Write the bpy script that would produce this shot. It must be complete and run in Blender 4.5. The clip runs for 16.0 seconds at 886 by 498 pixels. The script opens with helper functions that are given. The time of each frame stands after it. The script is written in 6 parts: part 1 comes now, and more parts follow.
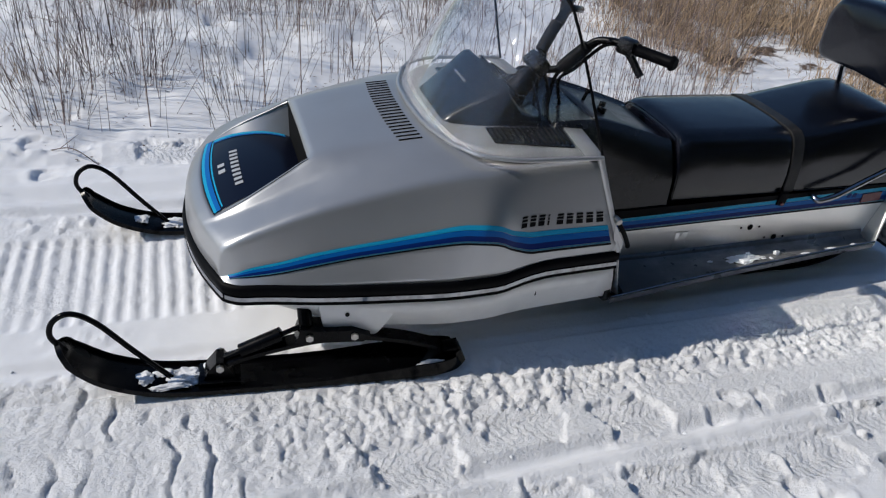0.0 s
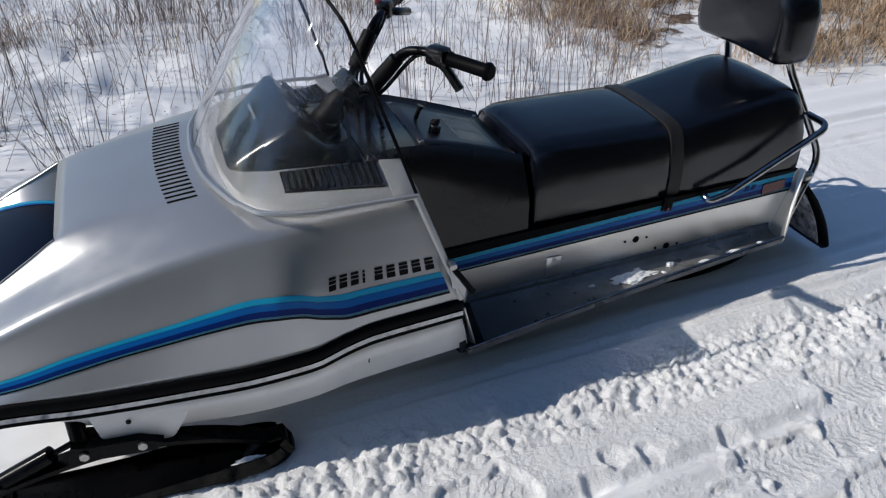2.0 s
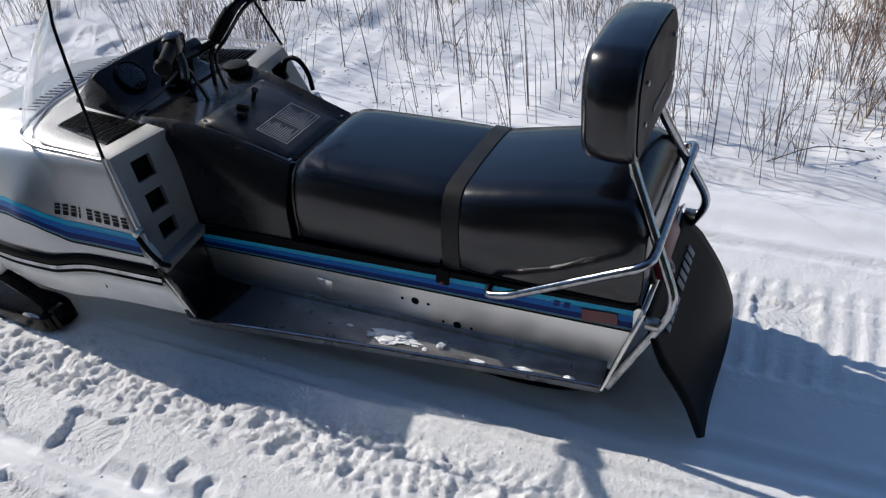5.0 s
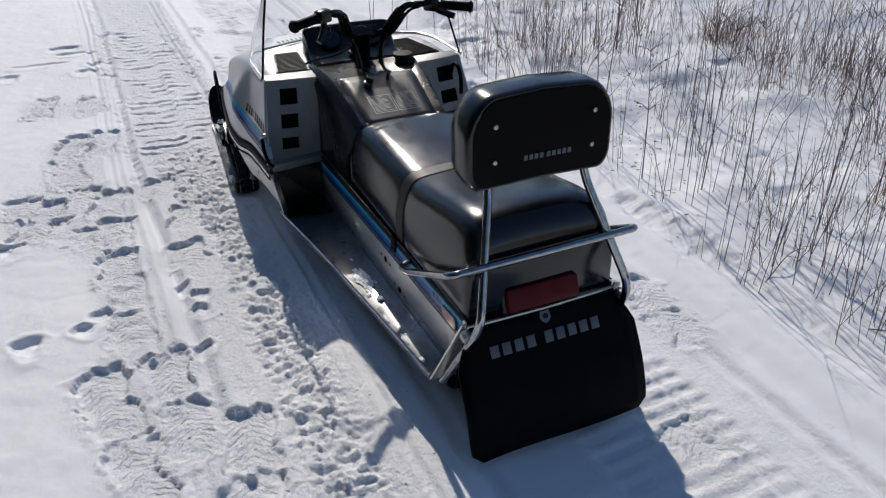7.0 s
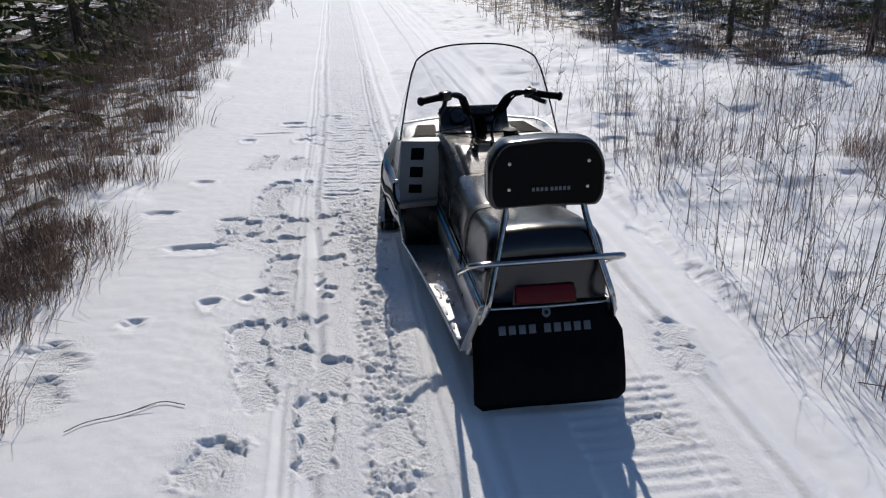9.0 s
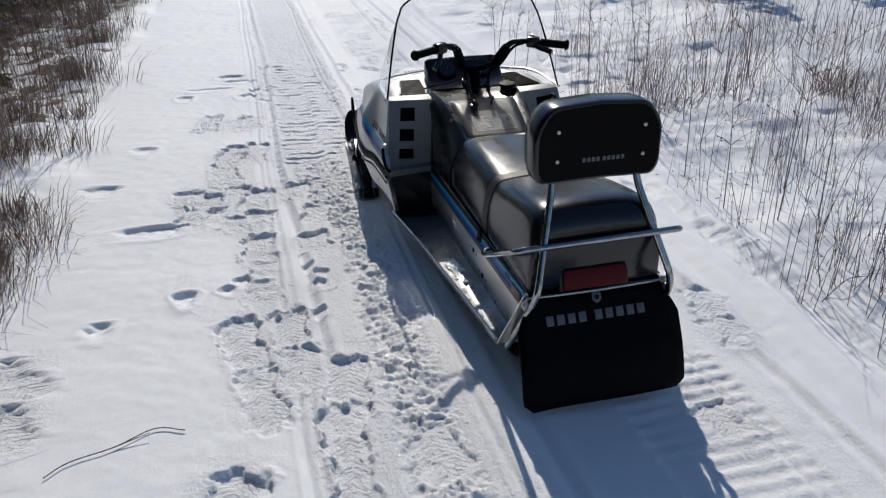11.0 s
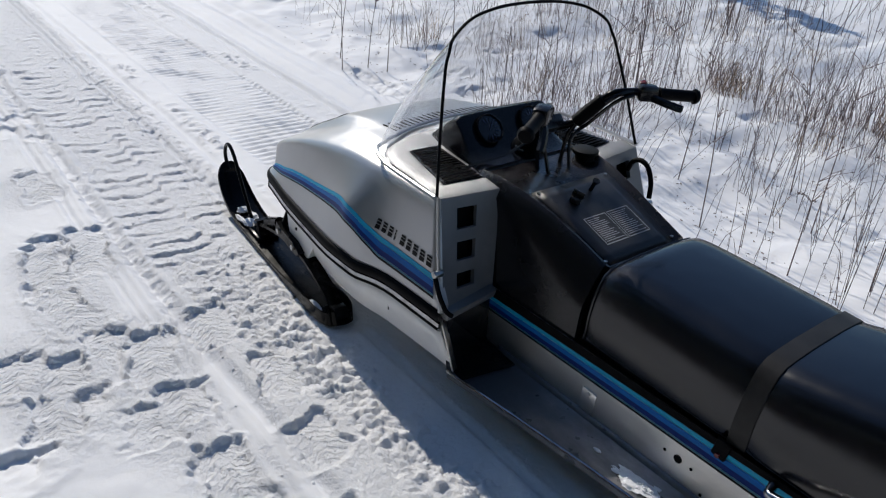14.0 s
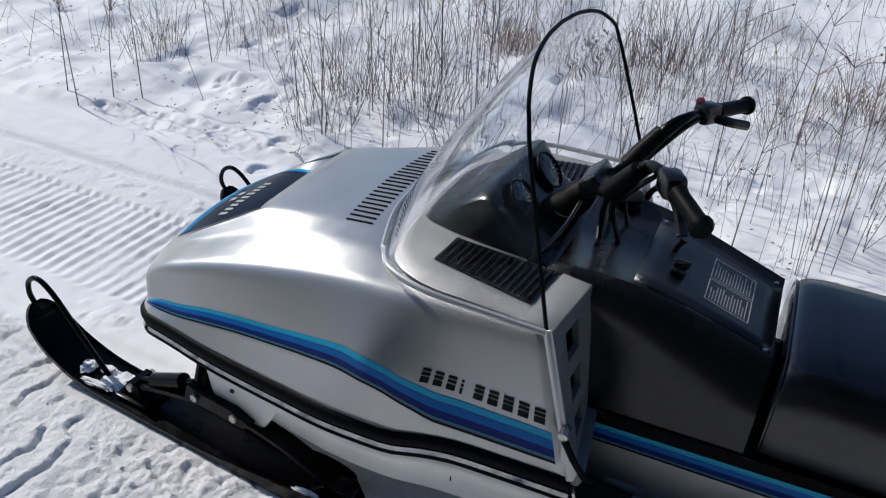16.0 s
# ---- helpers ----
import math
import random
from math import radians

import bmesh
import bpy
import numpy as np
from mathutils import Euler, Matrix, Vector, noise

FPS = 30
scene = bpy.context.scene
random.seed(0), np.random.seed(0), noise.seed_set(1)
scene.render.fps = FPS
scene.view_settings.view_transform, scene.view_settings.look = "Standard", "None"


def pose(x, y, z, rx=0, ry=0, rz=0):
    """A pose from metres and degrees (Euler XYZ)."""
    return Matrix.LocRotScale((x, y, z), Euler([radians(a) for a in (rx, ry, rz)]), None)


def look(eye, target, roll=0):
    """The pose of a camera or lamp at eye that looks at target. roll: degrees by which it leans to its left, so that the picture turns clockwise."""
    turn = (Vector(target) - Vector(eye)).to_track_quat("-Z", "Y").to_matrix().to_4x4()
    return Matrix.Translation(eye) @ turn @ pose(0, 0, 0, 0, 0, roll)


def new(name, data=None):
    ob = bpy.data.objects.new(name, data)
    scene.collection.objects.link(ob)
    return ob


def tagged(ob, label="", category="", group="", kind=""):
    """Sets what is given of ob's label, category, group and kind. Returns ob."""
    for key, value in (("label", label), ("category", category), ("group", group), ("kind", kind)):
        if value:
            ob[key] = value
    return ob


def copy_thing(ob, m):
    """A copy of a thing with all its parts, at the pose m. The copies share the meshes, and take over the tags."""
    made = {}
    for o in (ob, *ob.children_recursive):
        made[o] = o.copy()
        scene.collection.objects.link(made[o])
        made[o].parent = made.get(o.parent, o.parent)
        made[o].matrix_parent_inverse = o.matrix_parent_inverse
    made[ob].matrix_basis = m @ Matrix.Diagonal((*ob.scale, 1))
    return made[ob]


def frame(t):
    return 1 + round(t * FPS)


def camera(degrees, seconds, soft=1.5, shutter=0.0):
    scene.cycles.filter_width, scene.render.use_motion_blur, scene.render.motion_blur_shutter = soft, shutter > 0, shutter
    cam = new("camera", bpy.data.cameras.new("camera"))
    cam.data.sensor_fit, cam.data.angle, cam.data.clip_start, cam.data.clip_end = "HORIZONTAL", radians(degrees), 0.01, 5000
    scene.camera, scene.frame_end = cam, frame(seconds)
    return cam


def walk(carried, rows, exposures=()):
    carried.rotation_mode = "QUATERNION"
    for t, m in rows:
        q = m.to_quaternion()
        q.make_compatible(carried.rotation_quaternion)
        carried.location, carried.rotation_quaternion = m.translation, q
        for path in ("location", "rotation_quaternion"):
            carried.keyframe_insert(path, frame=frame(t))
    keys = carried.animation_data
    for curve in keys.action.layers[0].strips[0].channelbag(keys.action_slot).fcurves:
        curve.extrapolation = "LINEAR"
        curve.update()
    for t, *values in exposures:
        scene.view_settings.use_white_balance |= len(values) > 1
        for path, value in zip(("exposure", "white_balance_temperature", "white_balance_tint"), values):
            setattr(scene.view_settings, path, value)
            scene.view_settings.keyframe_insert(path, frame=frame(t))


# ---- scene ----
cam = camera(60.0, 16.0, soft=1.2)
PATH = [
    (0, (0.036, -0.049, 1.528), (0.623, 1.533, 0.454), 6.1),
    (0.5, (0.058, -0.052, 1.522), (0.707, 1.521, 0.471), 5.3),
    (1, (0.19, 0.015, 1.501), (0.877, 1.576, 0.457), 3.4),
    (1.5, (0.438, 0.087, 1.497), (1.093, 1.654, 0.442), 1.0),
    (2, (0.595, 0.189, 1.498), (1.203, 1.746, 0.4), -0.0),
    (2.5, (0.774, 0.398, 1.527), (1.291, 1.94, 0.364), 0.1),
    (3, (1.085, 0.446, 1.534), (1.427, 1.992, 0.312), -1.4),
    (3.5, (1.471, 0.381, 1.551), (1.536, 1.994, 0.369), -5.0),
    (4, (1.886, 0.436, 1.53), (1.602, 2.053, 0.387), -7.0),
    (4.5, (2.283, 0.42, 1.516), (1.741, 1.974, 0.379), -6.4),
    (5, (2.65, 0.443, 1.523), (1.892, 1.888, 0.366), -5.6),
    (5.2, (2.755, 0.509, 1.516), (1.925, 1.89, 0.332), -5.1),
    (7.3, (4.061, 1.17, 1.547), (2.398, 1.745, 0.597), -0.5),
    (7.5, (4.194, 1.222, 1.558), (2.474, 1.705, 0.658), -0.9),
    (8, (4.424, 1.243, 1.582), (2.582, 1.632, 0.907), 0.6),
    (8.5, (4.638, 1.227, 1.586), (2.802, 1.533, 0.855), 0.9),
    (9, (4.812, 1.344, 1.59), (2.976, 1.582, 0.833), -0.7),
    (11.3, (4.189, 0.943, 1.569), (2.487, 1.435, 0.64), -0.5),
    (11.5, (4.062, 0.862, 1.546), (2.383, 1.409, 0.607), 0.3),
    (12, (3.761, 0.643, 1.554), (2.171, 1.325, 0.55), 3.2),
    (12.5, (3.435, 0.629, 1.525), (1.888, 1.395, 0.515), 3.0),
    (13, (3.124, 0.603, 1.542), (1.61, 1.488, 0.579), 2.5),
    (13.5, (2.795, 0.451, 1.569), (1.368, 1.468, 0.605), 4.4),
    (14, (2.495, 0.473, 1.522), (1.163, 1.595, 0.538), 5.0),
    (14.5, (2.187, 0.456, 1.494), (1.007, 1.724, 0.495), 5.1),
    (15, (1.885, 0.406, 1.489), (0.914, 1.843, 0.492), 5.0),
    (15.2, (1.776, 0.446, 1.476), (0.869, 1.914, 0.464), 4.3),
    (15.5, (1.613, 0.493, 1.44), (0.779, 2.015, 0.446), 3.4),
    (16, (1.349, 0.529, 1.473), (0.672, 2.102, 0.439), 3.7),
]
walk(cam, [(t, look(eye, target, roll)) for t, eye, target, roll in PATH], [(0, 0.06, 6480, 9), (1, 0.1, 6480, 9), (2, 0.15, 6480, 9), (3, 0.32, 6520, 10), (4, 0.45, 6520, 10), (5, 0.3, 6520, 10), (7.5, 0, 6600, 11), (9, 0, 6600, 11), (11.5, 0.0, 6580, 9), (13, 0.05, 6580, 9), (14, 0.11, 6540, 9), (15.5, 0.18, 6480, 9), (16, 0.18, 6480, 9)])

# ---------------------------------------------------------------- world and sun
SUN_AZ, SUN_EL = 170.5, 36.8
world = bpy.data.worlds.new("winter_sky")
scene.world = world
world.use_nodes = True
wn = world.node_tree.nodes
sky = wn.new("ShaderNodeTexSky")
sky.sky_type = "NISHITA"
sky.sun_disc = False
sky.sun_elevation = radians(SUN_EL)
sky.ozone_density = 5.0
sky.dust_density = 0.15
sky.sun_rotation = radians(90.0 - SUN_AZ)
world.node_tree.links.new(sky.outputs[0], wn["Background"].inputs[0])
wn["Background"].inputs[1].default_value = 0.088
sun_dir = Vector((math.cos(radians(SUN_AZ)) * math.cos(radians(SUN_EL)), math.sin(radians(SUN_AZ)) * math.cos(radians(SUN_EL)), math.sin(radians(SUN_EL))))
sun = new("sun", bpy.data.lights.new("sun", "SUN"))
sun.data.energy, sun.data.angle, sun.data.color = 2.95, radians(0.5), (1.0, 0.94, 0.86)
sun.matrix_world = look(sun_dir * 50, (0, 0, 0))


# ---------------------------------------------------------------- materials
def mat(name, color=(0.5, 0.5, 0.5), rough=0.5, metal=0.0, coat=0.0, spec=0.5):
    m = bpy.data.materials.new(name)
    m.use_nodes = True
    b = m.node_tree.nodes["Principled BSDF"]
    b.inputs["Base Color"].default_value = (*color, 1)
    b.inputs["Roughness"].default_value = rough
    b.inputs["Metallic"].default_value = metal
    b.inputs["Coat Weight"].default_value = coat
    b.inputs["Coat Roughness"].default_value = 0.08
    b.inputs["Specular IOR Level"].default_value = spec
    return m


def node(m, kind, **values):
    n = m.node_tree.nodes.new(kind)
    for key, value in values.items():
        n.inputs[key].default_value = value
    return n


def link(m, a, b):
    m.node_tree.links.new(a, b)


def noise_tex(m, scale, detail=4.0, rough=0.6, stretch=None):
    tc = m.node_tree.nodes.new("ShaderNodeTexCoord")
    n = node(m, "ShaderNodeTexNoise", Scale=scale, Detail=detail, Roughness=rough)
    if stretch:
        mp = m.node_tree.nodes.new("ShaderNodeMapping")
        mp.inputs["Scale"].default_value = stretch
        link(m, tc.outputs["Object"], mp.inputs["Vector"])
        link(m, mp.outputs["Vector"], n.inputs["Vector"])
    else:
        link(m, tc.outputs["Object"], n.inputs["Vector"])
    return n.outputs[0]


def ramp(m, source, lo, hi, c0, c1):
    r = m.node_tree.nodes.new("ShaderNodeValToRGB")
    r.color_ramp.elements[0].position, r.color_ramp.elements[1].position = lo, hi
    r.color_ramp.elements[0].color, r.color_ramp.elements[1].color = (*c0, 1), (*c1, 1)
    link(m, source, r.inputs[0])
    return r.outputs[0]


def vary(m, scale, lo, hi, c0, c1, detail=5.0, stretch=None):
    """Base colour from noise between two colours."""
    b = m.node_tree.nodes["Principled BSDF"]
    link(m, ramp(m, noise_tex(m, scale, detail, 0.6, stretch), lo, hi, c0, c1), b.inputs["Base Color"])


def vary_rough(m, scale, r0, r1, stretch=None):
    b = m.node_tree.nodes["Principled BSDF"]
    link(m, ramp(m, noise_tex(m, scale, 5.0, 0.6, stretch), 0.35, 0.65, (r0,) * 3, (r1,) * 3), b.inputs["Roughness"])


def bump(m, scale, strength, distance=0.002, detail=4.0, stretch=None):
    b = m.node_tree.nodes["Principled BSDF"]
    n = node(m, "ShaderNodeBump", Strength=strength, Distance=distance)
    link(m, noise_tex(m, scale, detail, 0.6, stretch), n.inputs["Height"])
    if b.inputs["Normal"].links:
        link(m, b.inputs["Normal"].links[0].from_socket, n.inputs["Normal"])
    link(m, n.outputs[0], b.inputs["Normal"])


silver = mat("silver_paint", (0.48, 0.485, 0.49), 0.33, 0.62, 0.0, 0.25)
vary(silver, 3.0, 0.3, 0.7, (0.44, 0.445, 0.454), (0.485, 0.491, 0.499))
vary_rough(silver, 14.0, 0.30, 0.36)
bump(silver, 900.0, 0.05, 0.0003)
pan_silver = mat("worn_silver_paint", (0.8, 0.8, 0.8), 0.45, 0.25, 0.0, 0.4)
vary(pan_silver, 7.0, 0.35, 0.7, (0.74, 0.74, 0.74), (0.86, 0.86, 0.85))
pad_grey = mat("grey_pad", (0.17, 0.175, 0.18), 0.45, 0.2)
bump(pad_grey, 260.0, 0.08, 0.0004)
vary(pad_grey, 9.0, 0.3, 0.7, (0.15, 0.155, 0.165), (0.20, 0.205, 0.215))
panel_grey = mat("grey_vent_panel", (0.3, 0.305, 0.31), 0.45, 0.3)
bump(panel_grey, 260.0, 0.08, 0.0004)
vary(panel_grey, 9.0, 0.3, 0.7, (0.15, 0.154, 0.162), (0.19, 0.194, 0.202))
black_shell = mat("black_rear_shell", (0.002, 0.002, 0.0032), 0.4, spec=0.08)
vary_rough(black_shell, 6.0, 0.36, 0.5)
deck_black = mat("satin_deck_plate", (0.006, 0.0065, 0.009), 0.36, spec=0.5)
vary_rough(deck_black, 9.0, 0.32, 0.40)
bump(deck_black, 300.0, 0.1, 0.0004)
black_plastic = mat("black_plastic", (0.006, 0.006, 0.0075), 0.3, spec=0.38)
bump(black_plastic, 420.0, 0.12, 0.0005)
vary_rough(black_plastic, 5.0, 0.2, 0.3)
pod_plastic = mat("moulded_pod_plastic", (0.003, 0.0036, 0.006), 0.28, spec=0.32)
bump(pod_plastic, 420.0, 0.2, 0.0005)
vary_rough(pod_plastic, 5.0, 0.16, 0.24)
vinyl = mat("black_vinyl", (0.0022, 0.0028, 0.006), 0.2, spec=0.6)
bump(vinyl, 520.0, 0.12, 0.0005)
bump(vinyl, 9.0, 0.12, 0.01, 2.0)
vary_rough(vinyl, 6.0, 0.17, 0.25)
rubber = mat("black_rubber", (0.022, 0.022, 0.023), 0.5, spec=0.06)
vary(rubber, 14.0, 0.35, 0.8, (0.0014, 0.0016, 0.0024), (0.005, 0.0052, 0.0064))
bump(rubber, 200.0, 0.2, 0.0006)
strap_rubber = mat("worn_strap_rubber", (0.02, 0.019, 0.018), 0.5, spec=0.3)
vary(strap_rubber, 20.0, 0.3, 0.7, (0.013, 0.0125, 0.012), (0.028, 0.026, 0.025))
bump(strap_rubber, 200.0, 0.2, 0.0006)
black_paint = mat("black_paint", (0.0016, 0.0017, 0.0024), 0.3, spec=0.12)
vary_rough(black_paint, 12.0, 0.16, 0.32)
bump(black_paint, 60.0, 0.1, 0.001)
chrome = mat("chrome", (0.46, 0.47, 0.49), 0.1, 1.0)
vary_rough(chrome, 40.0, 0.05, 0.16)
vary(chrome, 55.0, 0.45, 0.8, (0.38, 0.39, 0.41), (0.18, 0.17, 0.16))
steel = mat("zinc_steel", (0.5, 0.5, 0.48), 0.3, 1.0)
vary(steel, 60.0, 0.3, 0.7, (0.35, 0.34, 0.32), (0.55, 0.55, 0.53))
alu = mat("dull_aluminium", (0.52, 0.5, 0.47), 0.34, 0.9)
vary(alu, 5.0, 0.3, 0.75, (0.78, 0.77, 0.74), (0.86, 0.845, 0.815), 4.0, (1.0, 1.0, 2.0))
vary_rough(alu, 5.0, 0.30, 0.40, (1.0, 1.0, 2.0))
bump(alu, 18.0, 0.012, 0.002, 3.0, (1.0, 1.0, 3.0))
dark_void = mat("dark_inside", (0.004, 0.004, 0.004), 0.8, spec=0.1)
board_metal = mat("dirty_board_metal", (0.1, 0.1, 0.1), 0.35, 0.5)
vary(board_metal, 7.0, 0.35, 0.75, (0.16, 0.16, 0.165), (0.40, 0.40, 0.40), 6.0, (1.0, 2.5, 1.0))
vary_rough(board_metal, 12.0, 0.24, 0.5)
bump(board_metal, 40.0, 0.15, 0.002)
# darker towards the front: shade and dark reflections put into the boards' colour
board_out = board_metal.node_tree.nodes["Principled BSDF"]
where = node(board_metal, "ShaderNodeSeparateXYZ")
link(board_metal, board_metal.node_tree.nodes.new("ShaderNodeTexCoord").outputs["Object"], where.inputs[0])
wobble = node(board_metal, "ShaderNodeMath")
wobble.operation = "MULTIPLY_ADD"
wobble.inputs[1].default_value = 0.5
link(board_metal, noise_tex(board_metal, 9.0, 6.0, 0.7), wobble.inputs[0])
link(board_metal, where.outputs[0], wobble.inputs[2])
shade_fade = node(board_metal, "ShaderNodeMapRange")
shade_fade.inputs[1].default_value, shade_fade.inputs[2].default_value = 1.62, 1.95
link(board_metal, wobble.outputs[0], shade_fade.inputs[0])
front_shade = node(board_metal, "ShaderNodeMix")
front_shade.data_type = "RGBA"
front_shade.inputs[6].default_value = (0.15, 0.152, 0.162, 1)
link(board_metal, shade_fade.outputs[0], front_shade.inputs[0])
link(board_metal, board_out.inputs["Base Color"].links[0].from_socket, front_shade.inputs[7])
link(board_metal, front_shade.outputs[2], board_out.inputs["Base Color"])
cyan = mat("cyan_tape", (0.012, 0.35, 0.58), 0.35, spec=0.2)
blue = mat("blue_tape", (0.003, 0.125, 0.42), 0.35, spec=0.15)
navy = mat("navy_tape", (0.003, 0.022, 0.15), 0.35, spec=0.12)
teal = mat("teal_tape", (0.03, 0.20, 0.30), 0.35)
black_tape = mat("black_tape", (0.004, 0.004, 0.005), 0.4, spec=0.12)
panel_navy = mat("navy_black_panel", (0.004, 0.006, 0.016), 0.3, spec=0.2)
white_ink = mat("white_ink", (0.45, 0.46, 0.47), 0.5)
label_ink = mat("pale_label_print", (0.32, 0.33, 0.34), 0.5)
grey_ink = mat("grey_ink", (0.11, 0.12, 0.14), 0.5)
red_lens = mat("red_lens", (0.09, 0.002, 0.007), 0.35, 0.0, 0.0, 0.15)
dim_red = mat("faded_red_reflector", (0.12, 0.018, 0.022), 0.25)
gauge_glass = mat("gauge_face", (0.01, 0.012, 0.018), 0.08)
dial_ink = mat("dial_marks", (0.022, 0.036, 0.08), 0.5)

clear = bpy.data.materials.new("clear_acrylic")
clear.use_nodes = True
cb = clear.node_tree.nodes["Principled BSDF"]
cb.inputs["Base Color"].default_value = (0.96, 0.97, 0.99, 1)
cb.inputs["Transmission Weight"].default_value = 1.0
cb.inputs["IOR"].default_value = 1.36
cb.inputs["Roughness"].default_value = 0.015
haze = node(clear, "ShaderNodeBsdfDiffuse", Color=(0.75, 0.78, 0.82, 1))
mixh = clear.node_tree.nodes.new("ShaderNodeMixShader")
link(clear, ramp(clear, noise_tex(clear, 6.0), 0.3, 0.8, (0.003,) * 3, (0.014,) * 3), mixh.inputs[0])
link(clear, cb.outputs[0], mixh.inputs[1])
link(clear, haze.outputs[0], mixh.inputs[2])
link(clear, mixh.outputs[0], clear.node_tree.nodes["Material Output"].inputs[0])

snow = mat("snow", (0.86, 0.87, 0.89), 0.65, 0.0, 0.0, 0.3)
snow_out = snow.node_tree.nodes["Principled BSDF"]
snow_out.inputs["Subsurface Weight"].default_value = 0.6
snow_out.inputs["Subsurface Radius"].default_value = (1.0, 1.0, 1.0)
snow_out.inputs["Subsurface Scale"].default_value = 0.006
bump(snow, 22.0, 0.16, 0.010, 6.0)
bump(snow, 300.0, 0.22, 0.003, 4.0)
# trodden snow is crusty, untouched snow smooth
crust = snow.node_tree.nodes.new("ShaderNodeAttribute")
crust.attribute_name = "trodden"
crusty = node(snow, "ShaderNodeBump", Distance=0.012)
link(snow, ramp(snow, crust.outputs["Fac"], 0.0, 1.0, (0.05,) * 3, (1.0,) * 3), crusty.inputs["Strength"])
link(snow, noise_tex(snow, 60.0, 7.0, 0.66), crusty.inputs["Height"])
link(snow, snow_out.inputs["Normal"].links[0].from_socket, crusty.inputs["Normal"])
link(snow, crusty.outputs[0], snow_out.inputs["Normal"])
# sole pattern on the floors of the boot prints: chevron bars in the print's own length and width
sole = snow.node_tree.nodes.new("ShaderNodeAttribute")
sole.attribute_name = "sole"
sole_at = node(snow, "ShaderNodeSeparateXYZ")
link(snow, sole.outputs["Vector"], sole_at.inputs[0])


def sum_of(m, operation, a, b):
    n = node(m, "ShaderNodeMath")
    n.operation = operation
    for k, q in enumerate((a, b)):
        if isinstance(q, (int, float)):
            n.inputs[k].default_value = q
        else:
            link(m, q, n.inputs[k])
    return n.outputs[0]


half_width = sum_of(snow, "MULTIPLY", sum_of(snow, "ABSOLUTE", sole_at.outputs[1], 0.0), 0.75)
along = sum_of(snow, "ADD", sum_of(snow, "ADD", sole_at.outputs[0], half_width), sum_of(snow, "MULTIPLY", noise_tex(snow, 48.0, 4.0), 0.046))
wave = sum_of(snow, "SINE", sum_of(snow, "MULTIPLY", along, 2 * math.pi / 0.025), 0.0)
bar = ramp(snow, sum_of(snow, "MULTIPLY", sum_of(snow, "ADD", wave, 1.0), 0.5), 0.25, 0.75, (0, 0, 0), (1, 1, 1))
worn = ramp(snow, noise_tex(snow, 22.0, 3.0), 0.38, 0.58, (0.2,) * 3, (1.0,) * 3)
soles = node(snow, "ShaderNodeBump", Distance=0.0085)
link(snow, sum_of(snow, "MULTIPLY", sole_at.outputs[2], worn), soles.inputs["Strength"])
link(snow, bar, soles.inputs["Height"])
link(snow, snow_out.inputs["Normal"].links[0].from_socket, soles.inputs["Normal"])
link(snow, soles.outputs[0], snow_out.inputs["Normal"])
att = snow.node_tree.nodes.new("ShaderNodeAttribute")
att.attribute_name = "litter"
litter_col = ramp(snow, noise_tex(snow, 26.0, 8.0, 0.75), 0.3, 0.75, (0.035, 0.024, 0.017), (0.20, 0.135, 0.09))
snow_col = ramp(snow, noise_tex(snow, 1.7, 6.0), 0.3, 0.7, (0.87, 0.875, 0.89), (0.92, 0.922, 0.93))
patchy = sum_of(snow, "MULTIPLY", sum_of(snow, "SUBTRACT", noise_tex(snow, 3.4, 9.0, 0.66), 0.5), 5.5)
mask = ramp(snow, sum_of(snow, "MULTIPLY", att.outputs["Fac"], sum_of(snow, "ADD", patchy, 1.0)), 0.42, 0.60, (0, 0, 0), (1, 1, 1))
mixc = snow.node_tree.nodes.new("ShaderNodeMix")
mixc.data_type = "RGBA"
link(snow, mask, mixc.inputs[0])
link(snow, snow_col, mixc.inputs[6])
link(snow, litter_col, mixc.inputs[7])
link(snow, mixc.outputs[2], snow_out.inputs["Base Color"])
frost = mat("packed_frost", (0.4, 0.41, 0.43), 0.8)
vary(frost, 30.0, 0.35, 0.7, (0.06, 0.06, 0.065), (0.62, 0.63, 0.66), 7.0)
bump(frost, 90.0, 0.5, 0.004, 5.0)
loose_snow = mat("loose_snow", (0.85, 0.86, 0.88), 0.7)
bump(loose_snow, 90.0, 0.6, 0.006, 6.0)


def straw(name, dark, light):
    m = mat(name, light, 0.75)
    g = m.node_tree.nodes.new("ShaderNodeNewGeometry")
    link(m, ramp(m, g.outputs["Random Per Island"], 0.0, 1.0, dark, light), m.node_tree.nodes["Principled BSDF"].inputs["Base Color"])
    return m


stalk = straw("dry_stalk", (0.07, 0.05, 0.048), (0.32, 0.245, 0.225))
tan_grass = straw("tan_grass", (0.09, 0.058, 0.035), (0.66, 0.48, 0.31))
brown_grass = straw("brown_grass", (0.055, 0.035, 0.027), (0.36, 0.24, 0.175))
dark_stem = straw("dark_stem", (0.02, 0.015, 0.012), (0.10, 0.072, 0.055))
bark = mat("bark", (0.07, 0.055, 0.045), 0.9)
vary(bark, 12.0, 0.3, 0.7, (0.035, 0.027, 0.022), (0.11, 0.09, 0.075), 6.0, (1.0, 1.0, 0.25))
bump(bark, 24.0, 0.8, 0.02, 6.0, (1.0, 1.0, 0.25))
needles = straw("conifer_needles", (0.03, 0.05, 0.016), (0.14, 0.15, 0.05))
thin = node(needles, "ShaderNodeBsdfTranslucent", Color=(0.13, 0.15, 0.04, 1))
both = node(needles, "ShaderNodeMixShader", Fac=0.4)
